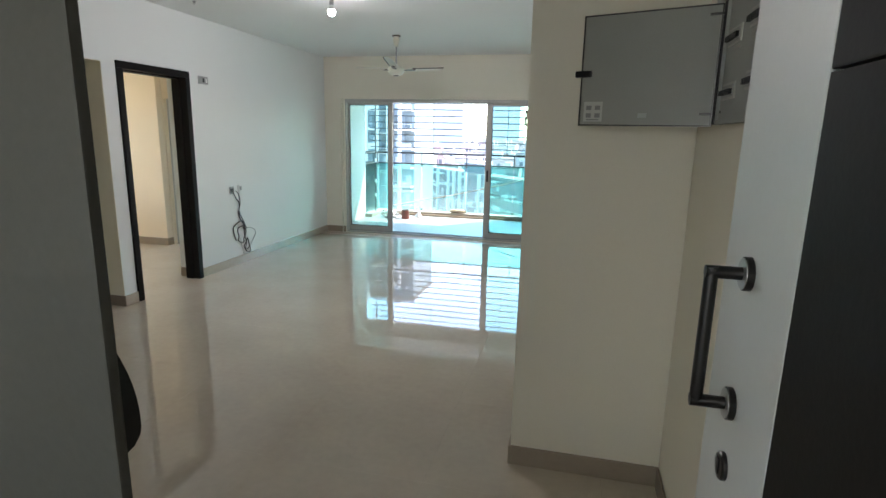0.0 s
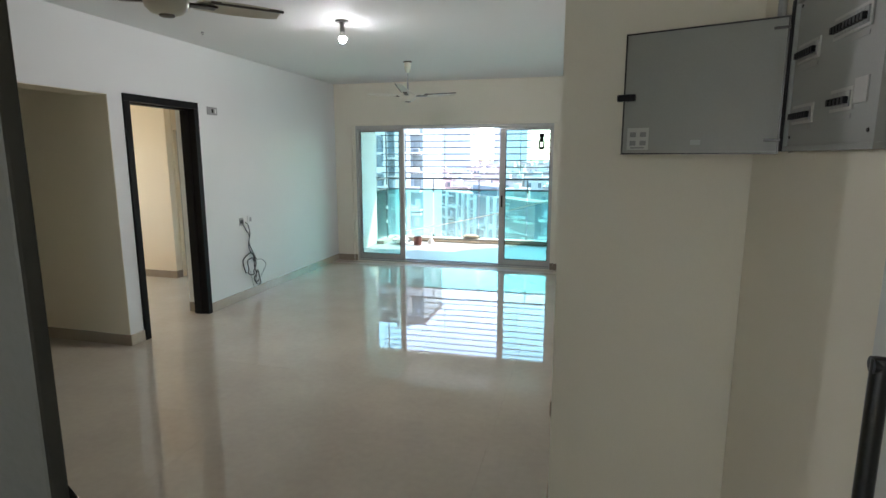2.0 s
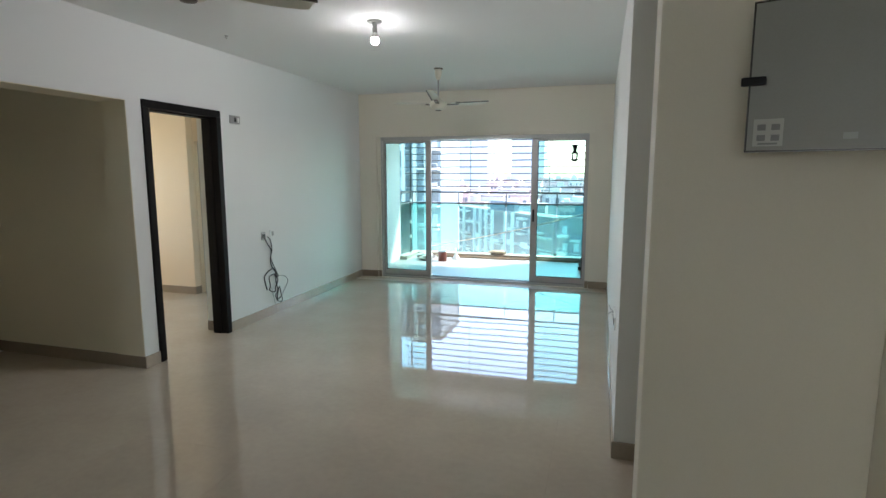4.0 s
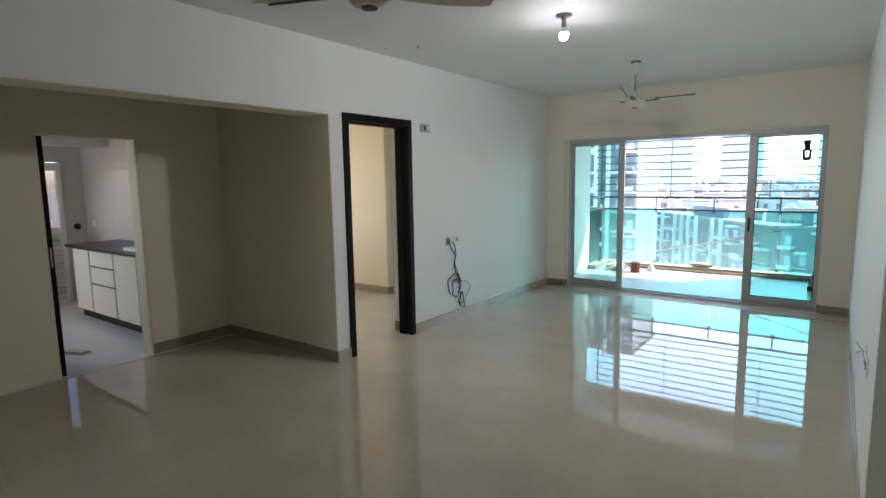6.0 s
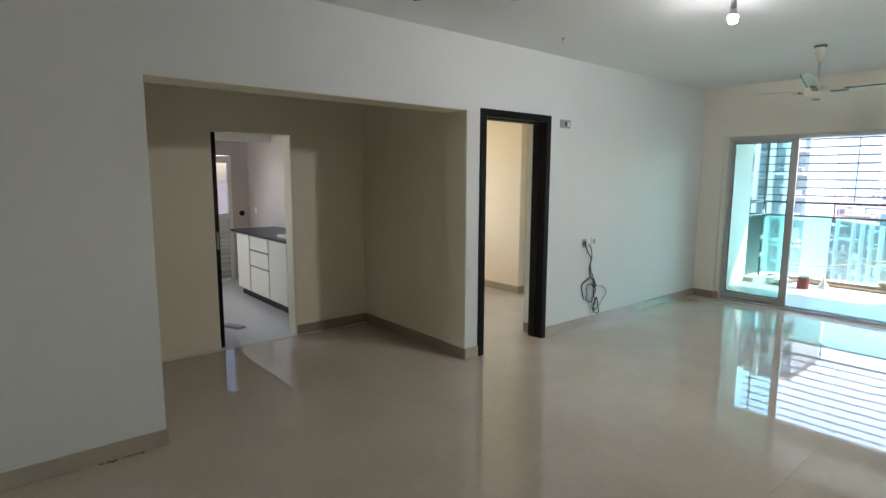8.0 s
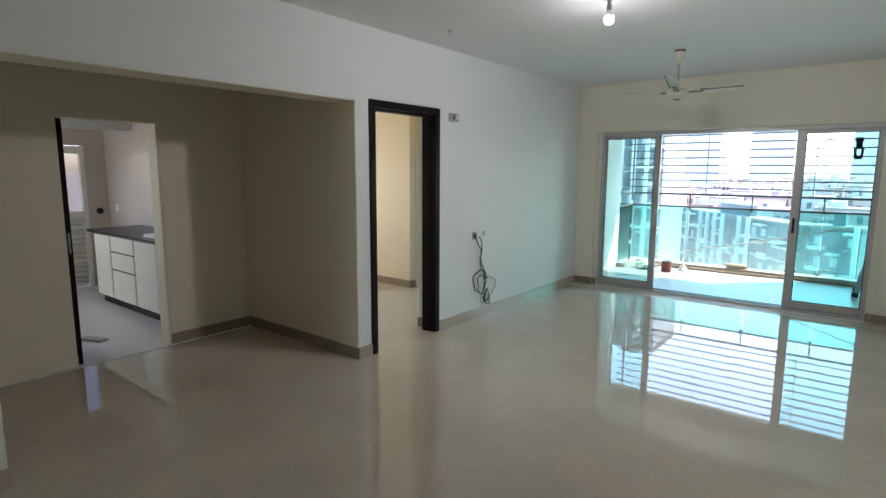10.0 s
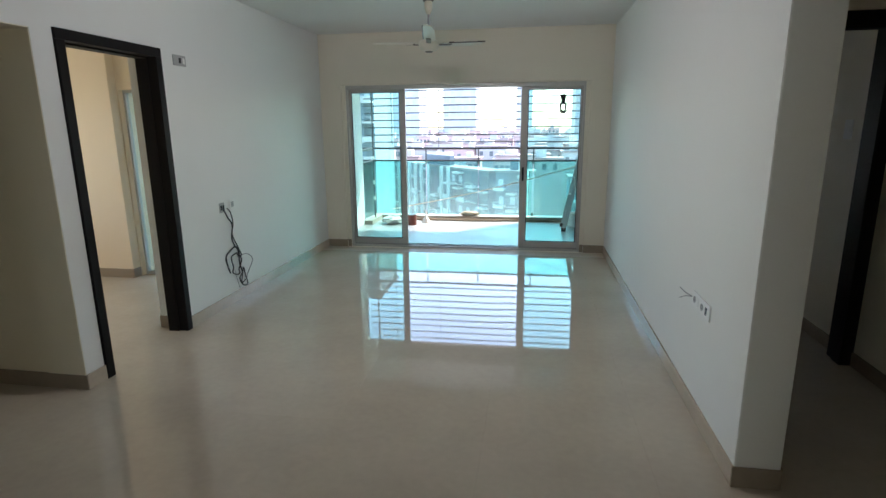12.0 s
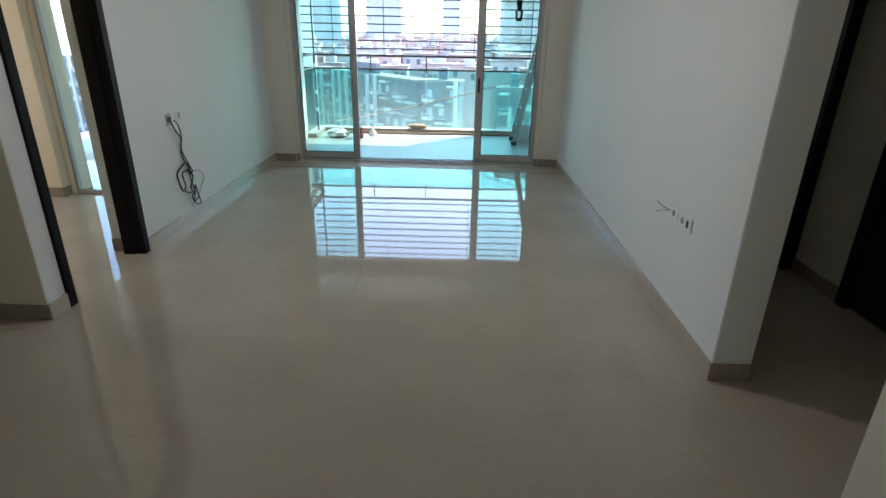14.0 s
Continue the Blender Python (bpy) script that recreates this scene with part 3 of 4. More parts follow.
def rag(name, at, size, label, seed, material):
    t = thing(name, at, label, name.replace("_", " "))
    bm = bmesh.new()
    bmesh.ops.create_icosphere(bm, subdivisions=4, radius=1.0)
    for v in bm.verts:
        k = 1 + 0.35 * noise.noise(v.co * 2.1 + Vector((seed, 0, 0))) + 0.14 * noise.noise(v.co * 6.0 + Vector((0, seed, 0)))
        v.co = Vector((v.co.x * size[0] * k, v.co.y * size[1] * k, max(0.0, (v.co.z * k * 0.9 + 0.75) * size[2] * 0.5)))
    part("folds", bm, material, t, smooth=True)
    return t


rag("cloth_bundle", (1.63, 9.44, 0.055), (0.16, 0.06, 0.09), "crumpled dusty beige sack lying on the kerb", 3.0, M_CLOTH)
rag("plastic_bag", (0.43, 8.90, -0.012), (0.17, 0.14, 0.16), "crumpled white plastic bag on the balcony floor", 8.0, M_WHITEP)
for i, (y, z, r, x0, x1) in enumerate(((9.30, 0.005, 0.017, 0.35, 3.3), (9.335, 0.002, 0.014, 0.9, 2.9), (9.26, 0.001, 0.013, 0.5, 2.2))):
    p = thing("loose_pipe", (0, y, z), "long weathered brown pipe lying along the kerb", "pipe", group="pipes along the kerb")
    part("tube", tube([(x0 + (x1 - x0) * k / 10, 0.012 * math.sin(k * 1.3 + i), 0.0) for k in range(11)], r, 8), M_PIPE, p, smooth=True)
hang = thing("tied_strap", (3.06, 7.86, 1.71), "knotted black strap hanging from a cord on the balcony", "strap")
part("cord", tube([(0, 0, 0.26), (0.002, 0, 0.895)], 0.002, 5), M_WIRE, hang)
part("upper_bow", cube(-0.040, 0.036, -0.014, 0.014, 0.19, 0.25, 0.012), M_BLACK, hang)
part("knot", cube(-0.03, 0.03, -0.018, 0.018, 0.115, 0.192, 0.010), M_BLACK, hang)
for side in (-1, 1):
    part("tail", cube(side * 0.027 - 0.014, side * 0.027 + 0.014, -0.012, 0.012, 0.03, 0.13, 0.008, pose(0, 0, 0, 0, side * 4, 0)), M_BLACK, hang)
part("lower_bow", cube(-0.038, 0.038, -0.011, 0.011, 0.0, 0.045, 0.009), M_BLACK, hang)


# ---- ceiling fans and lamp ----
def blade_mesh():
    bm = bmesh.new()
    n = 12
    top, bot = [], []
    for i in range(n + 1):
        s = i / n
        x = 0.15 + 0.465 * s
        w = 0.052 + 0.016 * math.sin(math.pi * min(1, s * 1.1)) + 0.006 * s
        if i == n:
            w *= 0.72
        for side, lst in ((0.004, top), (-0.004, bot)):
            row = []
            for k in range(5):
                u = -1 + k / 2
                row.append(bm.verts.new((x, u * w, side + 0.010 * (1 - u * u) - 0.20 * u * w)))
            lst.append(row)
    for i in range(n):
        for k in range(4):
            bm.faces.new((top[i][k], top[i + 1][k], top[i + 1][k + 1], top[i][k + 1]))
            bm.faces.new((bot[i][k + 1], bot[i + 1][k + 1], bot[i + 1][k], bot[i][k]))
        bm.faces.new((top[i][0], bot[i][0], bot[i + 1][0], top[i + 1][0]))
        bm.faces.new((top[i][4], top[i + 1][4], bot[i + 1][4], bot[i][4]))
    for i in (0, n):
        for k in range(4):
            bm.faces.new((top[i][k], top[i][k + 1], bot[i][k + 1], bot[i][k]))
    bmesh.ops.recalc_face_normals(bm, faces=bm.faces[:])
    return bm


def fan(at, turn, label):
    f = thing("ceiling_fan", (at[0], at[1], H), label, "ceiling fan", group="ceiling fans")
    part("canopy_plate", lathe([(0.044, -0.014), (0.05, -0.008), (0.05, 0.0)], 20), M_FANB, f, "dark ceiling plate", smooth=True)
    part("canopy", lathe([(0.013, -0.125), (0.024, -0.11), (0.035, -0.075), (0.038, -0.045), (0.034, -0.014)], 20), M_FANW, f, smooth=True)
    part("down_rod", lathe([(0.010, -0.34), (0.010, -0.12)], 12), M_GREYP, f, smooth=True)
    part("motor", lathe([(0.018, -0.32), (0.03, -0.335), (0.065, -0.345), (0.09, -0.362), (0.096, -0.385), (0.09, -0.412), (0.068, -0.436), (0.034, -0.445)], 32), M_FANW, f, smooth=True)
    part("bottom_cap", lathe([(0.035, -0.443), (0.032, -0.451), (0.014, -0.455)], 20), M_FANB, f, "brown bottom cap", smooth=True)
    for k in range(3):
        a = turn + 120 * k
        m = pose(0, 0, -0.382, 0, -5, a)
        bm = blade_mesh()
        bmesh.ops.scale(bm, vec=(1, 0.82, 1), verts=bm.verts[:])
        bmesh.ops.transform(bm, matrix=m, verts=bm.verts[:])
        b = part("blade", bm, M_FANW, f, smooth=True)
        bm = cube(0.085, 0.24, -0.022, 0.022, -0.012, -0.003, 0.002, m @ pose(0, 0, 0, -6, 0, 0))
        part("blade_bracket", bm, M_FANB, b, "dark metal bracket")
        bm = bmesh.new()
        box(bm, 0.19, 0.60, -0.052, -0.044, 0.0, 0.013, 0.0, m)
        part("blade_edge", bm, M_FANB, b, "dark blade edge")
    return f


fan((1.70, 5.47), 40, "ivory three-blade ceiling fan near the balcony door")
fan((1.86, 1.50), 67, "ivory three-blade ceiling fan with a brown cap")

lamp = thing("ceiling_lamp", (1.78, 3.55, H), "lit bulb in a grey batten holder under the ceiling", "lamp")
part("ceiling_rose", lathe([(0.05, -0.012), (0.056, -0.006), (0.056, 0.0)], 20), M_GREYP, lamp, smooth=True)
part("holder", lathe([(0.017, -0.085), (0.019, -0.06), (0.015, -0.04), (0.022, -0.012)], 16), M_GREYP, lamp, "grey bulb holder", smooth=True)
part("bulb_neck", lathe([(0.028, -0.125), (0.024, -0.105), (0.014, -0.083)], 20), M_WHITEP, lamp, smooth=True)
part("bulb_dome", lathe([(0.006, -0.172), (0.018, -0.168), (0.027, -0.155), (0.031, -0.138), (0.029, -0.125)], 20), M_BULB, lamp, "glowing frosted dome", smooth=True)
ld = bpy.data.lights.new("bulb_light", "POINT")
ld.use_nodes = True
fall = ld.node_tree.nodes.new("ShaderNodeLightFalloff")
fall.inputs["Strength"].default_value, fall.inputs["Smooth"].default_value = 1.0, 4.0
ld.node_tree.links.new(fall.outputs["Quadratic"], ld.node_tree.nodes["Emission"].inputs["Strength"])
ld.energy, ld.shadow_soft_size, ld.color = BULB_W, 0.05, (0.98, 0.95, 1.0)
new("bulb_light", ld).location = (1.78, 3.55, H - 0.25)

hook = thing("ceiling_hook", (0.43, 3.607, H), "small grey fan hook cap in the ceiling", "hook")
part("cap", lathe([(0.009, -0.01), (0.014, -0.005), (0.014, 0.0)], 16), M_GREYP, hook, smooth=True)
part("eye", tube([(0.008 * math.cos(i * 0.6), 0, -0.015 + 0.008 * math.sin(i * 0.6)) for i in range(11)], 0.0025, 6), M_STEEL, hook, smooth=True)


# ---- switches, sockets and cables ----
def plate(name, at, turn, w, h, label, modules, material=M_WHITEP):
    p = thing(name, at, label, "switch plate" if "switch" in name else "socket", turn=turn)
    part("frame", cube(-w / 2, w / 2, -0.009, 0, -h / 2, h / 2, 0.003), material, p)
    for x, kind in modules:
        if kind == "key":
            part("switch", cube(x - 0.011, x + 0.011, -0.013, -0.009, -0.022, 0.022, 0.002), M_WHITEP, p)
        elif kind == "socket":
            s = part("outlet", lathe([(0.019, 0.0), (0.019, 0.003), (0.016, 0.004)], 20, None, pose(x, -0.009, 0, 90, 0, 0)), M_GREYP, p, "round grey outlet")
            for dx, dz in ((-0.007, -0.004), (0.007, -0.004), (0, 0.008)):
                part("hole", lathe([(0.003, 0.0), (0.003, 0.0015)], 8, None, pose(x + dx, -0.0125, dz, 90, 0, 0)), M_BLACK, s)
        elif kind == "dark":
            part("module", cube(x - 0.012, x + 0.012, -0.012, -0.009, -0.02, 0.02, 0.002), M_BLACK, p, "dark open module")
        else:
            part("blank", cube(x - 0.02, x + 0.02, -0.0105, -0.009, -0.024, 0.024, 0.001), M_GREYP, p)
    return p


plate("wall_switch", (0.0, 4.225, 2.065), 90, 0.15, 0.078, "small grey wall plate with a dark module above the doorway", ((-0.045, "blank"), (0.0, "dark"), (0.045, "key")), M_GREYP)
plate("wall_socket", (0.0, 4.60, 0.885), 90, 0.07, 0.085, "grey open socket box with dark cable ends", ((-0.015, "dark"), (0.017, "dark")), M_GREYP)
plate("wall_socket", (0.0, 4.765, 0.895), 90, 0.085, 0.085, "white wall socket plate above coiled cables", ((0.0, "blank"),))
plate("wall_socket", (XR, 3.20, 0.625), -90, 0.30, 0.082, "white wall socket plate with two outlets", ((-0.10, "socket"), (-0.04, "key"), (0.03, "socket"), (0.10, "dark")))
plate("wall_switch", (4.78, 4.42, 1.52), -90, 0.09, 0.13, "white wall switch plate in the far room", ((-0.018, "key"), (0.018, "key")))


def smooth_line(pts, n=8):
    pts = [Vector(p) for p in pts]
    out = []
    for i in range(len(pts) - 1):
        a, b, c, d = pts[max(i - 1, 0)], pts[i], pts[i + 1], pts[min(i + 2, len(pts) - 1)]
        for k in range(n):
            t = k / n
            out.append(0.5 * ((2 * b) + (c - a) * t + (2 * a - 5 * b + 4 * c - d) * t * t + (3 * b - 3 * c + d - a) * t ** 3))
    out.append(pts[-1])
    return out


cab = thing("hanging_cable", (0.0, 4.70, 0.4), "loose black and grey cables coiled below the socket", "cable")
def strand(pts, r, material, lift=0.012):
    part("strand", tube(smooth_line([(lift + 0.012 * (i % 3), y - 4.70, z - 0.4) for i, (y, z) in enumerate(pts)], 7), r, 6), material, cab, smooth=True)


strand(((4.61, 0.87), (4.645, 0.79), (4.685, 0.72), (4.70, 0.60), (4.715, 0.52), (4.79, 0.43), (4.80, 0.40)), 0.006, M_WIRE)
strand(((4.665, 0.87), (4.695, 0.83), (4.70, 0.73), (4.71, 0.63), (4.765, 0.50), (4.80, 0.42)), 0.005, M_WIRE)
strand(((4.80, 0.41), (4.74, 0.505), (4.65, 0.51), (4.58, 0.45), (4.575, 0.36), (4.585, 0.30)), 0.007, M_WIRE)
strand(tuple((4.715 + 0.075 * math.cos(a), 0.355 + 0.10 * math.sin(a)) for a in [0.6 + i * 0.55 for i in range(13)]), 0.006, M_WIRE)
strand(((4.79, 0.42), (4.77, 0.34), (4.78, 0.26), (4.77, 0.20), (4.80, 0.13), (4.86, 0.125), (4.875, 0.2), (4.83, 0.29), (4.78, 0.24), (4.80, 0.15), (4.85, 0.17)), 0.0055, M_WIRE)
strand(((4.80, 0.41), (4.92, 0.40), (4.985, 0.33), (4.94, 0.23), (4.87, 0.18)), 0.004, M_WIREW)
strand(((4.70, 0.30), (4.71, 0.2), (4.72, 0.11)), 0.0025, M_WIREW)
wires = thing("loose_wire", (XR, 3.42, 0.62), "thin grey wire ends sticking out beside the socket", "wire")
for k, dz in ((0, -0.03), (1, 0.01)):
    part("strand", tube(smooth_line([(0, -0.05, 0), (-0.02, 0.0, dz * 0.4), (-0.03, 0.04 + 0.02 * k, dz), (-0.035, 0.08, dz * 1.6)], 6), 0.003, 6), M_WIREW, wires, smooth=True)


# ---- entrance ----
LX = 4.11
leaf = thing("entrance_door", (LX, -0.95, 0.008), "open entrance door, off-white edge strip and dark brown panel", "door")
part("white_strip", cube(0, 0.04, 0.784, 1.095, 0, 2.08, 0.003), M_LEAFW, leaf, "off-white laminate strip")
part("dark_panel", cube(0.0, 0.04, 0.0, 0.781, 0, 1.64, 0.003), M_LEAFD, leaf, "dark brown laminate panel")
part("dark_panel", cube(0.0, 0.04, 0.0, 0.781, 1.643, 2.08, 0.003), M_LEAFD, leaf, "dark brown laminate panel")
HY = 0.955
pull = part("pull_handle", tube([(-0.055, HY, 1.138), (-0.055, HY, 1.367)], 0.0105, 12), M_DSTEEL, leaf, "dark burnished steel pull handle", smooth=True)
for z in (1.1405, 1.359):
    part("stem", tube([(-0.002, HY, z), (-0.0645, HY, z)], 0.0105, 12), M_DSTEEL, pull, smooth=True)
    part("rosette", lathe([(0.027, 0.0), (0.027, 0.009), (0.0255, 0.0105)], 28, None, pose(0, HY, z, 0, -90, 0)), M_DSTEEL, pull, "round burnished steel rosette")
    part("rosette_face", lathe([(0.0252, 0.0095), (0.0245, 0.0115), (0.012, 0.0118)], 28, None, pose(0, HY, z, 0, -90, 0)), M_STEEL, pull, "bright rosette face")
key = part("keyhole_plate", lathe([(0.024, 0.0), (0.024, 0.006), (0.021, 0.009)], 28, None, pose(0, HY - 0.005, 1.03, 0, -90, 0)), M_DSTEEL, leaf, "round steel keyhole plate", smooth=True)
part("keyhole", cube(-0.0105, -0.009, HY - 0.011, HY + 0.001, 1.017, 1.044, 0.0005), M_BLACK, key)
jam = thing("door_4", (0, 0, 0), "dark-stained entrance door frame", "door frame", kind="structure")
part("jamb", cube(4.16, 4.29, -1.06, -0.955, 0, 2.2, 0.004), M_DARK, jam)

left = thing("side_door", (2.22, -0.32, 0.008), "closed dark olive-grey door leaf with a black bow handle", "door")
part("leaf", cube(0, 0.996, 0.0, 0.02, 0, 2.28, 0.004), M_LEAFG, left)
bow = bmesh.new()
rim = [(0.020, 1.295)] + [(0.020 + 0.066 * math.sin(math.pi * 0.5 * min(1.0, u * 1.25)) * (1.0 if u < 0.85 else math.sqrt(max(0.0, 1 - ((u - 0.85) / 0.15) ** 2))), 1.295 - 0.245 * u) for u in [i / 20 for i in range(1, 21)]]
cheeks = [[bow.verts.new((x, y, z)) for y, z in rim] for x in (0.933, 0.959)]
bow.faces.new(cheeks[0])
bow.faces.new(cheeks[1][::-1])
for i in range(len(rim)):
    k = (i + 1) % len(rim)
    bow.faces.new((cheeks[0][k], cheeks[0][i], cheeks[1][i], cheeks[1][k]))
bmesh.ops.recalc_face_normals(bow, faces=bow.faces[:])
part("bow_handle", bow, M_BLACK, left, "solid black crescent pull handle")


def fuse_box():
    f = thing("fuse_box", (4.30, 1.145, 1.62), "grey steel fuse box with its lid open", "fuse box")
    W, T = 0.54, 0.425
    for q in ((-W, 0, 0, 0.014), (-W, 0, T - 0.014, T), (-W, -W + 0.014, 0.014, T - 0.014), (-0.014, 0, 0.014, T - 0.014)):
        part("casing_side", cube(-0.022, 0.08, q[0], q[1], q[2], q[3], 0.001), M_DBMETAL, f)
    part("inner_panel", cube(-0.012, -0.004, -W + 0.015, -0.015, 0.015, T - 0.015), M_DBMETAL, f, "pale grey inner panel")
    part("back", cube(0.06, 0.075, -W + 0.015, -0.015, 0.015, T - 0.015), M_DBMETAL, f)
    for y, z, w, n in ((-0.115, 0.265, 0.13, 8), (-0.36, 0.285, 0.17, 10), (-0.115, 0.10, 0.13, 8), (-0.35, 0.115, 0.10, 5)):
        b = part("breaker_frame", cube(-0.016, -0.011, y - w / 2 - 0.008, y + w / 2 + 0.008, z - 0.026, z + 0.026, 0.002), M_FUSEW, f, "pale grey frame round the circuit breakers")
        for i in range(n):
            yy = y - w / 2 + (i + 0.5) * w / n
            part("breaker", cube(-0.020, -0.0155, yy - w / n * 0.47, yy + w / n * 0.47, z - 0.019, z + 0.017, 0.001), M_GREYP, b, "grey circuit breaker")
            part("toggle", cube(-0.030, -0.0195, yy - w / n * 0.34, yy + w / n * 0.34, z - 0.012, z + 0.004, 0.001), M_BLACK, b, "black breaker toggle")
        part("label_strip", cube(-0.0135, -0.012, y - w / 2, y + w / 2, z - 0.044, z - 0.034), M_GREYP, b)
    part("test_panel", cube(-0.0155, -0.0118, -0.47, -0.41, 0.10, 0.155, 0.001), M_FUSEW, f)
    for y, z in ((-0.03, 0.40), (-0.03, 0.04), (-0.49, 0.40), (-0.49, 0.04)):
        part("screw", lathe([(0.005, 0), (0.004, 0.003)], 10, None, pose(-0.012, y, z, 0, -90, 0)), M_DSTEEL, f)
    part("strip", cube(-0.026, -0.006, -0.008, 0.012, 0.0, T, 0.001), M_RUBBER, f, "dark gasket strip on the hinge side")
    a = math.degrees(math.atan2(1.294 - 1.145, 3.846 - 4.285))
    m = pose(-0.018, 0.004, 0, 0, 0, a)
    lid = part("lid", cube(0.01, 0.474, -0.012, 0.0, -0.008, 0.386, 0.003, m), M_LID, f, "grey steel lid standing open")
    bm = bmesh.new()
    for q in ((0.01, 0.474, -0.008, -0.003), (0.01, 0.474, 0.381, 0.386), (0.469, 0.474, -0.003, 0.381), (0.01, 0.015, -0.003, 0.381)):
        box(bm, q[0], q[1], 0.0, 0.0025, q[2], q[3], 0.0, m)
    part("edge_seal", bm, M_DSTEEL, lid, "dark narrow seal round the lid")
    lock = cube(0.432, 0.492, 0.0, 0.02, 0.168, 0.191, 0.006, m)
    part("latch", lock, M_BLACK, lid, "dark plastic latch")
    part("hinge", cube(0.0, 0.05, 0.0, 0.006, 0.03, 0.038, 0.001, m), M_DSTEEL, lid)
    part("hinge", cube(0.0, 0.05, 0.0, 0.006, 0.35, 0.358, 0.001, m), M_DSTEEL, lid)
    st = part("sticker", cube(0.385, 0.455, 0.0, 0.0012, 0.008, 0.080, 0, m), M_PAPER, lid, "printed paper sticker")
    for i in range(2):
        for k in range(2):
            part("print", cube(0.393 + 0.033 * i, 0.413 + 0.033 * i, 0.0012, 0.0018, 0.022 + 0.028 * k, 0.038 + 0.028 * k, 0, m), M_INK, st)
    part("print", cube(0.397, 0.443, 0.0012, 0.0018, 0.012, 0.017, 0, m), M_INK, st)
    part("badge", cube(0.225, 0.255, 0.0, 0.0012, 0.022, 0.038, 0, m), M_GREYP, lid, "small grey badge")
    return f


fuse_box()
cond = thing("conduit", (4.30, 1.28, 2.0), "two thin grey cables running up above the fuse box", "cable")
for dy in (0.0, 0.03):
    part("strand", tube([(-0.012, dy, -0.02), (-0.012, dy, H - 2.0)], 0.008, 8), M_GREYP, cond, smooth=True)

# ---- kitchen ----
kd = thing("kitchen_door", (NX - 0.02, 1.435, 0.006), "dark brown kitchen door standing open, edge on", "door")
part("leaf", cube(-0.70, 0.0, 0.0, 0.038, 0, 1.93, 0.003), M_LEAFD, kd)
part("lock_plate", cube(-0.005, 0.0015, 0.012, 0.026, 0.90, 1.06, 0.001), M_STEEL, kd, "steel lock plate")
structure("trim", cube(NX - 0.152, NX + 0.004, 2.148, 2.167, 0, 1.94, 0.003), M_NICHE, "pale grey lining of the kitchen doorway", "trim")


def cabinet(x0, x1, fronts, label):
    c = thing("kitchen_cabinet", ((x0 + x1) / 2, 2.38, 0.004), label, "cabinet", group="kitchen base cabinets")
    h = (x1 - x0) / 2 - 0.001
    part("plinth", cube(-h, h, 0.06, 0.10, 0, 0.09, 0.002), M_BLACK, c, "black recessed plinth")
    part("body", cube(-h, h, 0.02, 0.56, 0.09, 0.83, 0.002), M_BLACK, c, "dark carcass")
    for z0, z1 in fronts:
        d = part("drawer" if len(fronts) > 1 else "door", cube(-h + 0.012, h - 0.012, 0.0, 0.019, z0 + 0.007, z1 - 0.007, 0.003), M_CAB, c)
        part("edge_pull", cube(-h + 0.008, h - 0.008, -0.004, 0.012, z1 - 0.004, z1 + 0.004, 0.001), M_BLACK, d, "dark recessed edge pull")
    return c


cabinet(-3.85, -3.40, ((0.10, 0.82),), "ivory laminate base cabinet with one door under black granite")
cabinet(-3.40, -2.80, ((0.10, 0.44), (0.44, 0.64), (0.64, 0.82)), "ivory laminate cabinet with three drawers under black granite")
cabinet(-2.80, -2.28, ((0.10, 0.82),), "ivory laminate base cabinet with one door under black granite")
cabinet(-2.28, -1.78, ((0.10, 0.82),), "ivory laminate base cabinet with one door under black granite")
wt = thing("worktop", (-2.75, 2.66, 0.834), "black granite kitchen worktop with a dark polished edge", "worktop")
part("slab", cube(-1.17, 0.98, -0.32, 0.283, 0, 0.032, 0.004), M_GRANITE, wt)
part("edge", cube(-1.17, 0.98, -0.326, -0.3205, 0.008, 0.03, 0.001), M_BLACK, wt, "dark polished front edge")
sink = thing("hob", (-2.35, 2.62, 0.866), "white and black gas hob on the worktop", "hob")
part("top", cube(-0.28, 0.28, -0.2, 0.2, 0, 0.03, 0.006), M_WHITEP, sink)
for x in (-0.14, 0.14):
    part("burner", lathe([(0.05, 0.03), (0.05, 0.04), (0.02, 0.045)], 16, None, pose(x, 0, 0)), M_BLACK, sink)
kdo = thing("service_door", (-4.87, 2.32, 0.004), "white louvred service door with a bright upper pane", "door")
part("frame", cube(-0.03, 0.03, -0.36, -0.30, 0, 1.84, 0.003), M_WHITEP, kdo)
part("frame", cube(-0.03, 0.03, 0.31, 0.365, 0, 1.84, 0.003), M_WHITEP, kdo)
part("frame", cube(-0.03, 0.03, -0.30, 0.31, 1.74, 1.84, 0.003), M_WHITEP, kdo)
part("frame", cube(-0.03, 0.03, -0.30, 0.31, 0.92, 1.0, 0.003), M_WHITEP, kdo)
for i in range(14):
    part("louvre", cube(-0.02, 0.02, -0.30, 0.31, -0.004, 0.004, 0.001, pose(0, 0, 0.05 + i * 0.062, 0, 35, 0)), M_WHITEP, kdo)
# board added behind the louvres to keep outside light from the gaps
part("light_blocking_board", cube(-0.03, -0.024, -0.30, 0.31, 0.0, 0.92, 0.001), M_WHITEP, kdo)
g = part("pane", cube(-0.003, 0.003, -0.30, 0.31, 1.0, 1.74), M_SMOKE, kdo, "greyish obscured pane")
g.visible_shadow = False
plate("wall_switch", (-4.6, 2.945, 1.05), 0, 0.09, 0.09, "white wall switch plate on the kitchen tiles", ((-0.018, "key"), (0.018, "key")))
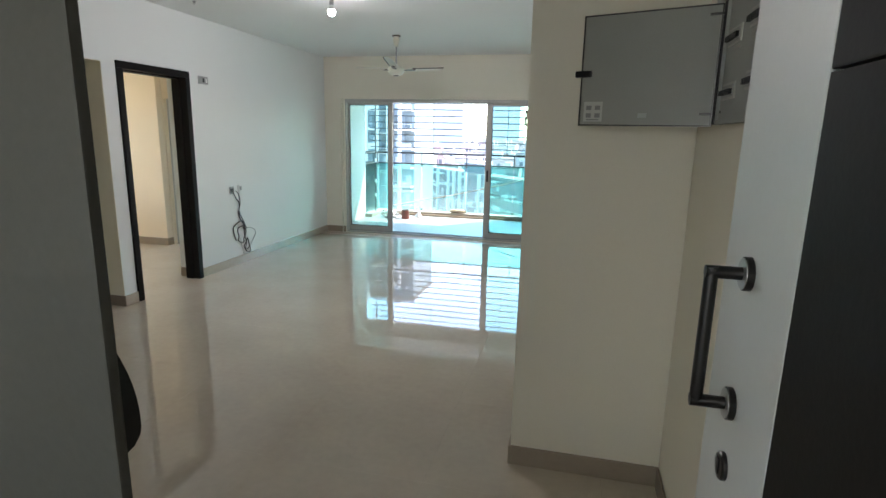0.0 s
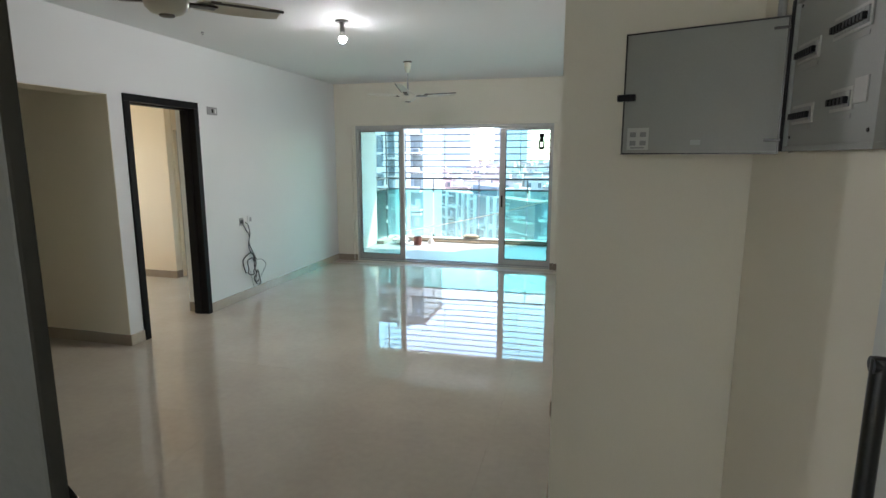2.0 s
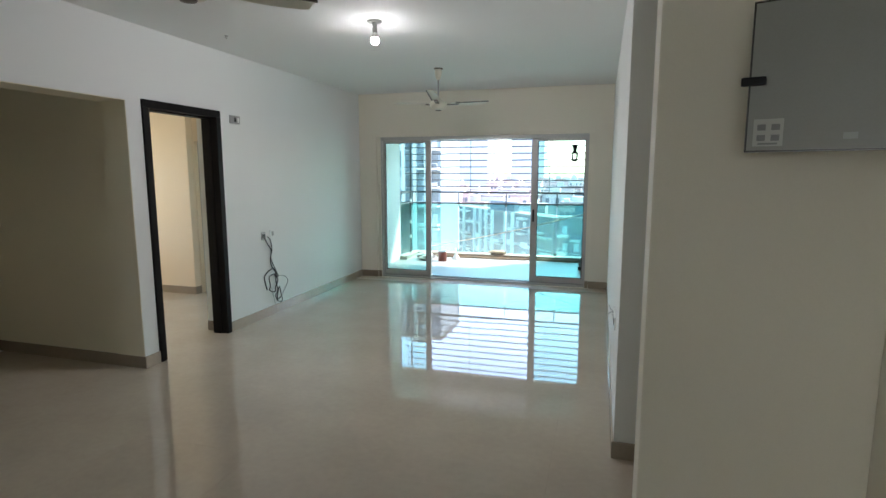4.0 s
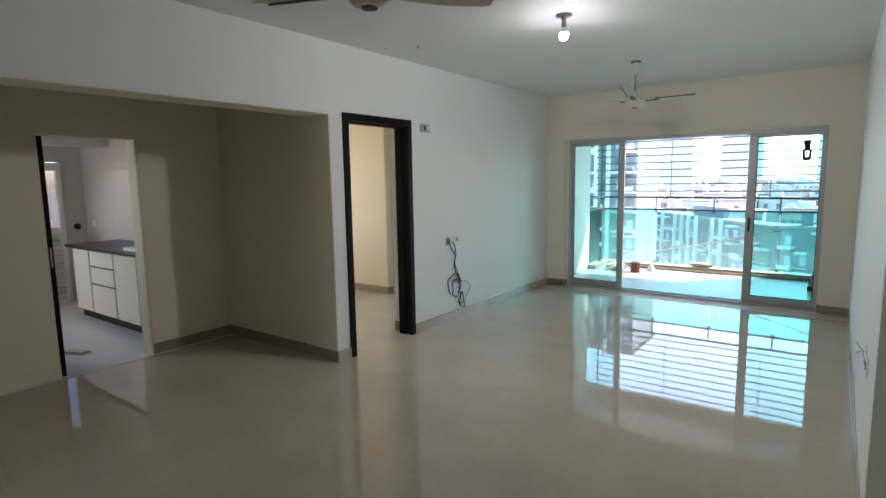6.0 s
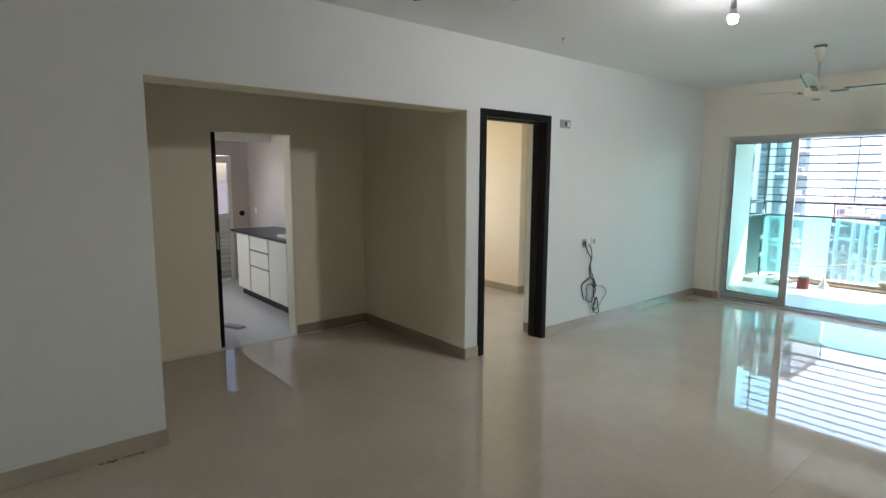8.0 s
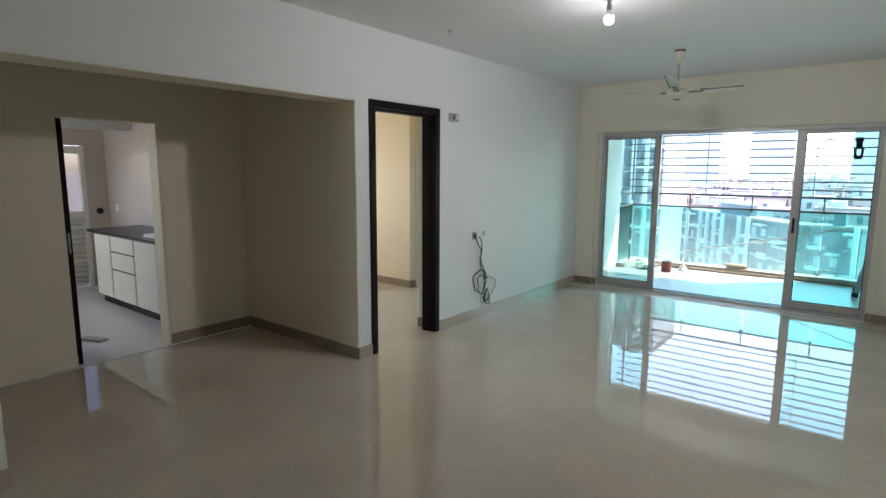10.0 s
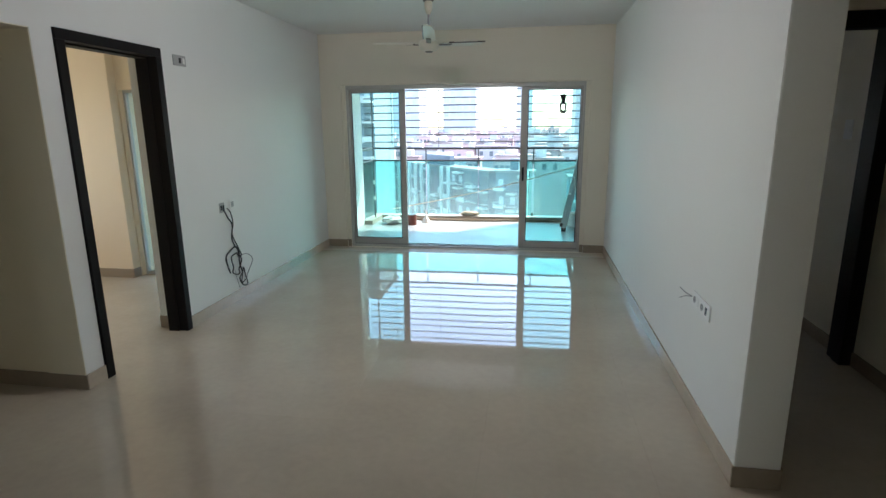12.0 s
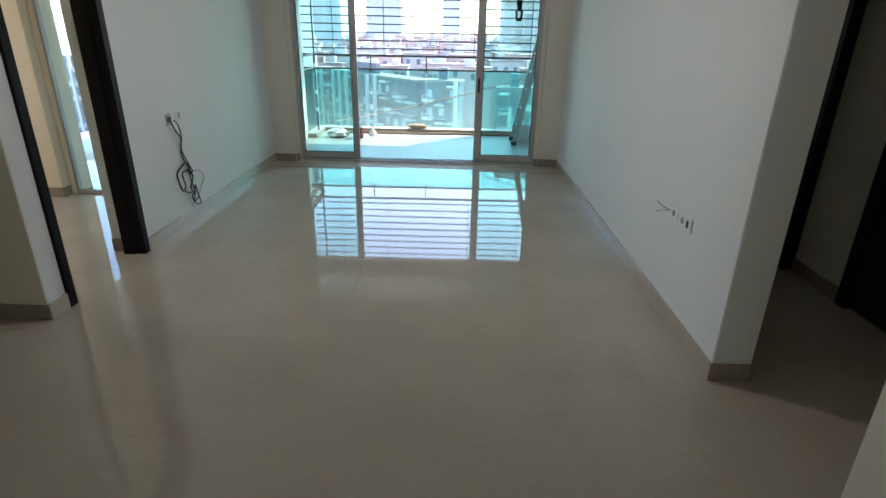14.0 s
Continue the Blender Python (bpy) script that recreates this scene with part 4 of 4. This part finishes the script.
outl = thing("pipe_outlet", (-4.88, 2.83, 1.0), "dark round pipe outlet in the kitchen wall", "outlet")
part("ring", lathe([(0.04, 0), (0.04, 0.02), (0.025, 0.022)], 16, None, pose(0, 0, 0, 0, 90, 0)), M_BLACK, outl, smooth=True)
structure("kitchen_beam", cube(-4.2, -4.0, -0.2, 2.945, 2.02, H, 0.004), M_EXT, "white beam across the kitchen", "beam")
mat_k = thing("floor_cloth", (-2.25, 1.76, 0.004), "folded grey cloth on the kitchen floor", "cloth")
part("fold", cube(-0.13, 0.13, -0.05, 0.05, 0, 0.012, 0.004, pose(0, 0, 0, 0, 0, 25)), M_GREYP, mat_k)
part("fold", cube(-0.11, 0.12, -0.04, 0.045, 0.012, 0.022, 0.004, pose(0, 0, 0, 0, 0, 21)), M_DBMETAL, mat_k)

# ---- outdoors ----
M_GROUND = mat("dusty_ground", (0.30, 0.29, 0.26), 0.95, 0.3, 0.05, 1.5, 0.1)
M_CONC = mat("weathered_pale_concrete", (0.50, 0.49, 0.48), 0.85, 0.2, 0.3, 4, 0.1)
M_FACD = mat("grey_facade_paint", (0.13, 0.165, 0.195), 0.85, 0.25, 0.25, 4, 0.1)
M_PINK = mat("pinkish_house_paint", (0.46, 0.34, 0.33), 0.85, 0.2, 0.1, 3, 0.1, per_object=0.5)
M_ROOF = mat("pale_flat_roof", (0.24, 0.20, 0.20), 0.9, 0.25, 0.2, 3, 0.1, per_object=0.4)
# distance haze is put into this paint as a pale blue-grey
M_TOWER = mat("haze_paled_tower_paint", (0.46, 0.50, 0.54), 0.8, 0.1, 0.05, 2, 0.05)
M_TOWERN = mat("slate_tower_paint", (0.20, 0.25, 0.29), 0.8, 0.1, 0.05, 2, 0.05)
# window colour paled in the same way to imitate haze
M_WINP = mat("haze_paled_window_glass", (0.40, 0.44, 0.48), 0.3, 0.2, 0.2, 3, 0.0)
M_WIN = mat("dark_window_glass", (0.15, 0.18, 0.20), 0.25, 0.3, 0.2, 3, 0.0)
GZ = -24.0
# made-up reflector: an unseen wall that throws sunlight through the lobby opening
M_BOUNCE = mat("bounce_wall_paint", (0.34, 0.335, 0.30), 0.85, 0.1, 0.5, 10, 0.1)
structure("bounce_wall", cube(-3, 9, -8.4, -8.2, -6, 7), M_BOUNCE, "unseen wall added to bounce sunlight into the lobby", "building wall")
structure("ground", cube(-2500, 2500, 9.9, 4500, GZ - 1, GZ), M_GROUND, "dusty city ground far below", "ground")


def building(name, x0, x1, y0, y1, top, floors, bays, fh, wall_m, label, balconies=False, turn=0.0):
    b = thing(name, ((x0 + x1) / 2, y0, GZ), label, "building", turn=turn)
    w, d, h = (x1 - x0) / 2, y1 - y0, top - GZ
    part("wall", cube(-w, w, 0, d, 0, h), wall_m, b)
    part("roof", cube(-w - 0.2, w + 0.2, -0.2, d + 0.2, h, h + 0.35), M_ROOF, b)
    part("water_tank", cube(-w * 0.25, w * 0.25, d * 0.3, d * 0.6, h + 0.35, h + 2.2), wall_m, b)
    bw_ = 2 * w / bays
    pick = random.Random(int(abs(x0) * 7 + y0))

    def shape(kind, boxes, material):
        me = bpy.data.meshes.new(kind)
        bm = bmesh.new()
        for q in boxes:
            box(bm, *q)
        bm.to_mesh(me)
        bm.free()
        me.materials.append(material)
        return me

    # far buildings get only the haze-paled glass, nearer ones some of it
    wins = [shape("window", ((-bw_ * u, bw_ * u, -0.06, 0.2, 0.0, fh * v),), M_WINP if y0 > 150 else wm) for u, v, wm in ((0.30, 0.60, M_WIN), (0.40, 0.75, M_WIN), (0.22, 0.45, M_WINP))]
    g = bw_ * 0.46
    decks = [
        shape("balcony", ((-g, g, -1.8, 0.0, 0.0, 0.25), (-g, g, -1.8, -1.7, 0.25, 0.95)), M_CONC),
        shape("balcony", ((-g, g, -1.7, 0.0, -0.05, 0.35), (-g, g, -1.7, -1.65, 0.9, 0.97), (-g, -g + 0.1, -1.7, -1.6, 0.18, 0.95), (g - 0.1, g, -1.7, -1.6, 0.18, 0.95)), M_CONC),
        shape("balcony", ((-g * 0.9, g * 0.9, -1.2, 0.0, fh * 0.74, fh * 0.86), (-g * 0.8, g * 0.8, -0.7, 0.0, 0.0, 0.1)), M_CONC),
    ]
    post = shape("column", ((-0.26, 0.26, -2.1, -1.6, -fh * floors, 0.5),), M_CONC)
    for i in range(bays):
        x = -w + (i + 0.5) * bw_
        if balconies and pick.random() < 0.6:
            c = new("column", post)
            c.parent, c.location = b, (x + bw_ * 0.5, 0, h - pick.choice((0, 0, fh)))
        style = pick.randrange(3)
        for k in range(floors):
            o = new("window", pick.choice(wins))
            o.parent, o.location = b, (x + pick.uniform(-0.1, 0.1), 0, h - fh * (k + 0.85))
            if balconies and pick.random() < 0.72:
                o = new("balcony", decks[style] if pick.random() < 0.75 else pick.choice(decks))
                o.parent, o.location = b, (x, 0, h - fh * (k + 1))
    return b


building("apartment_block", -76, -34, 112, 124, -4.6, 6, 18, 2.7, M_FACD, "grey apartment block with white balcony slabs", True)
building("apartment_block", -36.0, 2.6, 108, 111.5, -6.4, 6, 15, 2.8, M_FACD, "grey apartment block with white balcony slabs and columns", True, turn=-50.0)
building("apartment_block", -3.0, 2.6, 89, 92.5, -6.0, 6, 3, 2.8, M_FACD, "narrow grey apartment block with white balcony slabs", True, turn=-14.0)
building("apartment_block", 8.4, 13.6, 84, 88, -6.4, 5, 3, 2.8, M_TOWERN, "slate-coloured narrow apartment block", True)
building("apartment_block", 18, 52, 102, 112, -5.6, 6, 16, 2.7, M_CONC, "pale apartment block with concrete balconies", True)
building("tower_block", -31, -21.5, 84, 96, 26, 14, 5, 3.0, M_TOWERN, "tall slate-coloured residential tower with balconies", True)
building("tower_block", -62, -48, 250, 270, 46, 12, 4, 3.6, M_TOWER, "blue-grey tower block, paint paled for distance haze", False)
building("tower_block", -45, -27, 300, 320, 56, 14, 5, 3.6, M_TOWER, "blue-grey tower block, paint paled for distance haze", False)
building("tower_block", 16, 31, 180, 196, 44, 14, 5, 3.4, M_CONC, "pale tower under construction with open floors", True)
building("tower_block", -9, 3, 420, 440, 40, 10, 4, 4.0, M_TOWER, "distant tower block, paint paled for haze", False)
building("tower_block", 62, 82, 330, 350, 60, 12, 4, 3.8, M_TOWER, "distant tower block, paint paled for haze", False)
hr = random.Random(11)
HOUSES = 220
for i in range(HOUSES):
    y = 118 + 250 * (i / HOUSES) ** 1.2 + hr.uniform(0, 6)
    x = hr.uniform(-0.42, 0.32) * y
    w, d = hr.uniform(1.8, 4.4), hr.uniform(4, 8)
    top = -5.2 + 3.6 * (i / HOUSES) + hr.uniform(-1.5, 1.5)
    hs = thing("house", (x, y, GZ), "pinkish flat-roofed low house among the rooftops", "house", group="low rooftops")
    part("wall", cube(-w, w, 0, d, 0, top - GZ), M_PINK if hr.random() < 0.65 else M_CONC, hs)
    part("roof", cube(-w - 0.25, w + 0.25, -0.25, d + 0.25, top - GZ, top - GZ + 0.3), M_ROOF, hs)
    part("stair_head", cube(-w * 0.5, w * 0.1, d * 0.3, d * 0.7, top - GZ + 0.3, top - GZ + hr.uniform(1.2, 2.4)), M_CONC, hs)
    for k in (-0.65, 0.0, 0.6):
        part("window", cube(w * k - 0.45, w * k + 0.45, -0.05, 0.1, top - GZ - 2.4, top - GZ - 1.1), M_WIN, hs)

# dirt swept against the skirting by the dining opening
dirt = thing("dust_streak", (0.0, 0.39, 0.0), "dark dust and grit swept against the beige skirting", "dirt")
dr = random.Random(5)
for i in range(26):
    y, x = dr.uniform(-0.12, 0.10), 0.014 + abs(dr.gauss(0, 0.012))
    r = dr.uniform(0.003, 0.011)
    part("grit", lathe([(r, 0.0005), (r * 0.7, 0.002), (r * 0.2, 0.0028)], 7, None, pose(x, y, 0.0005, 0, 0, dr.uniform(0, 180)) @ Matrix.Diagonal((0.6, 1.6, 1, 1))), M_SKIRTD, dirt)
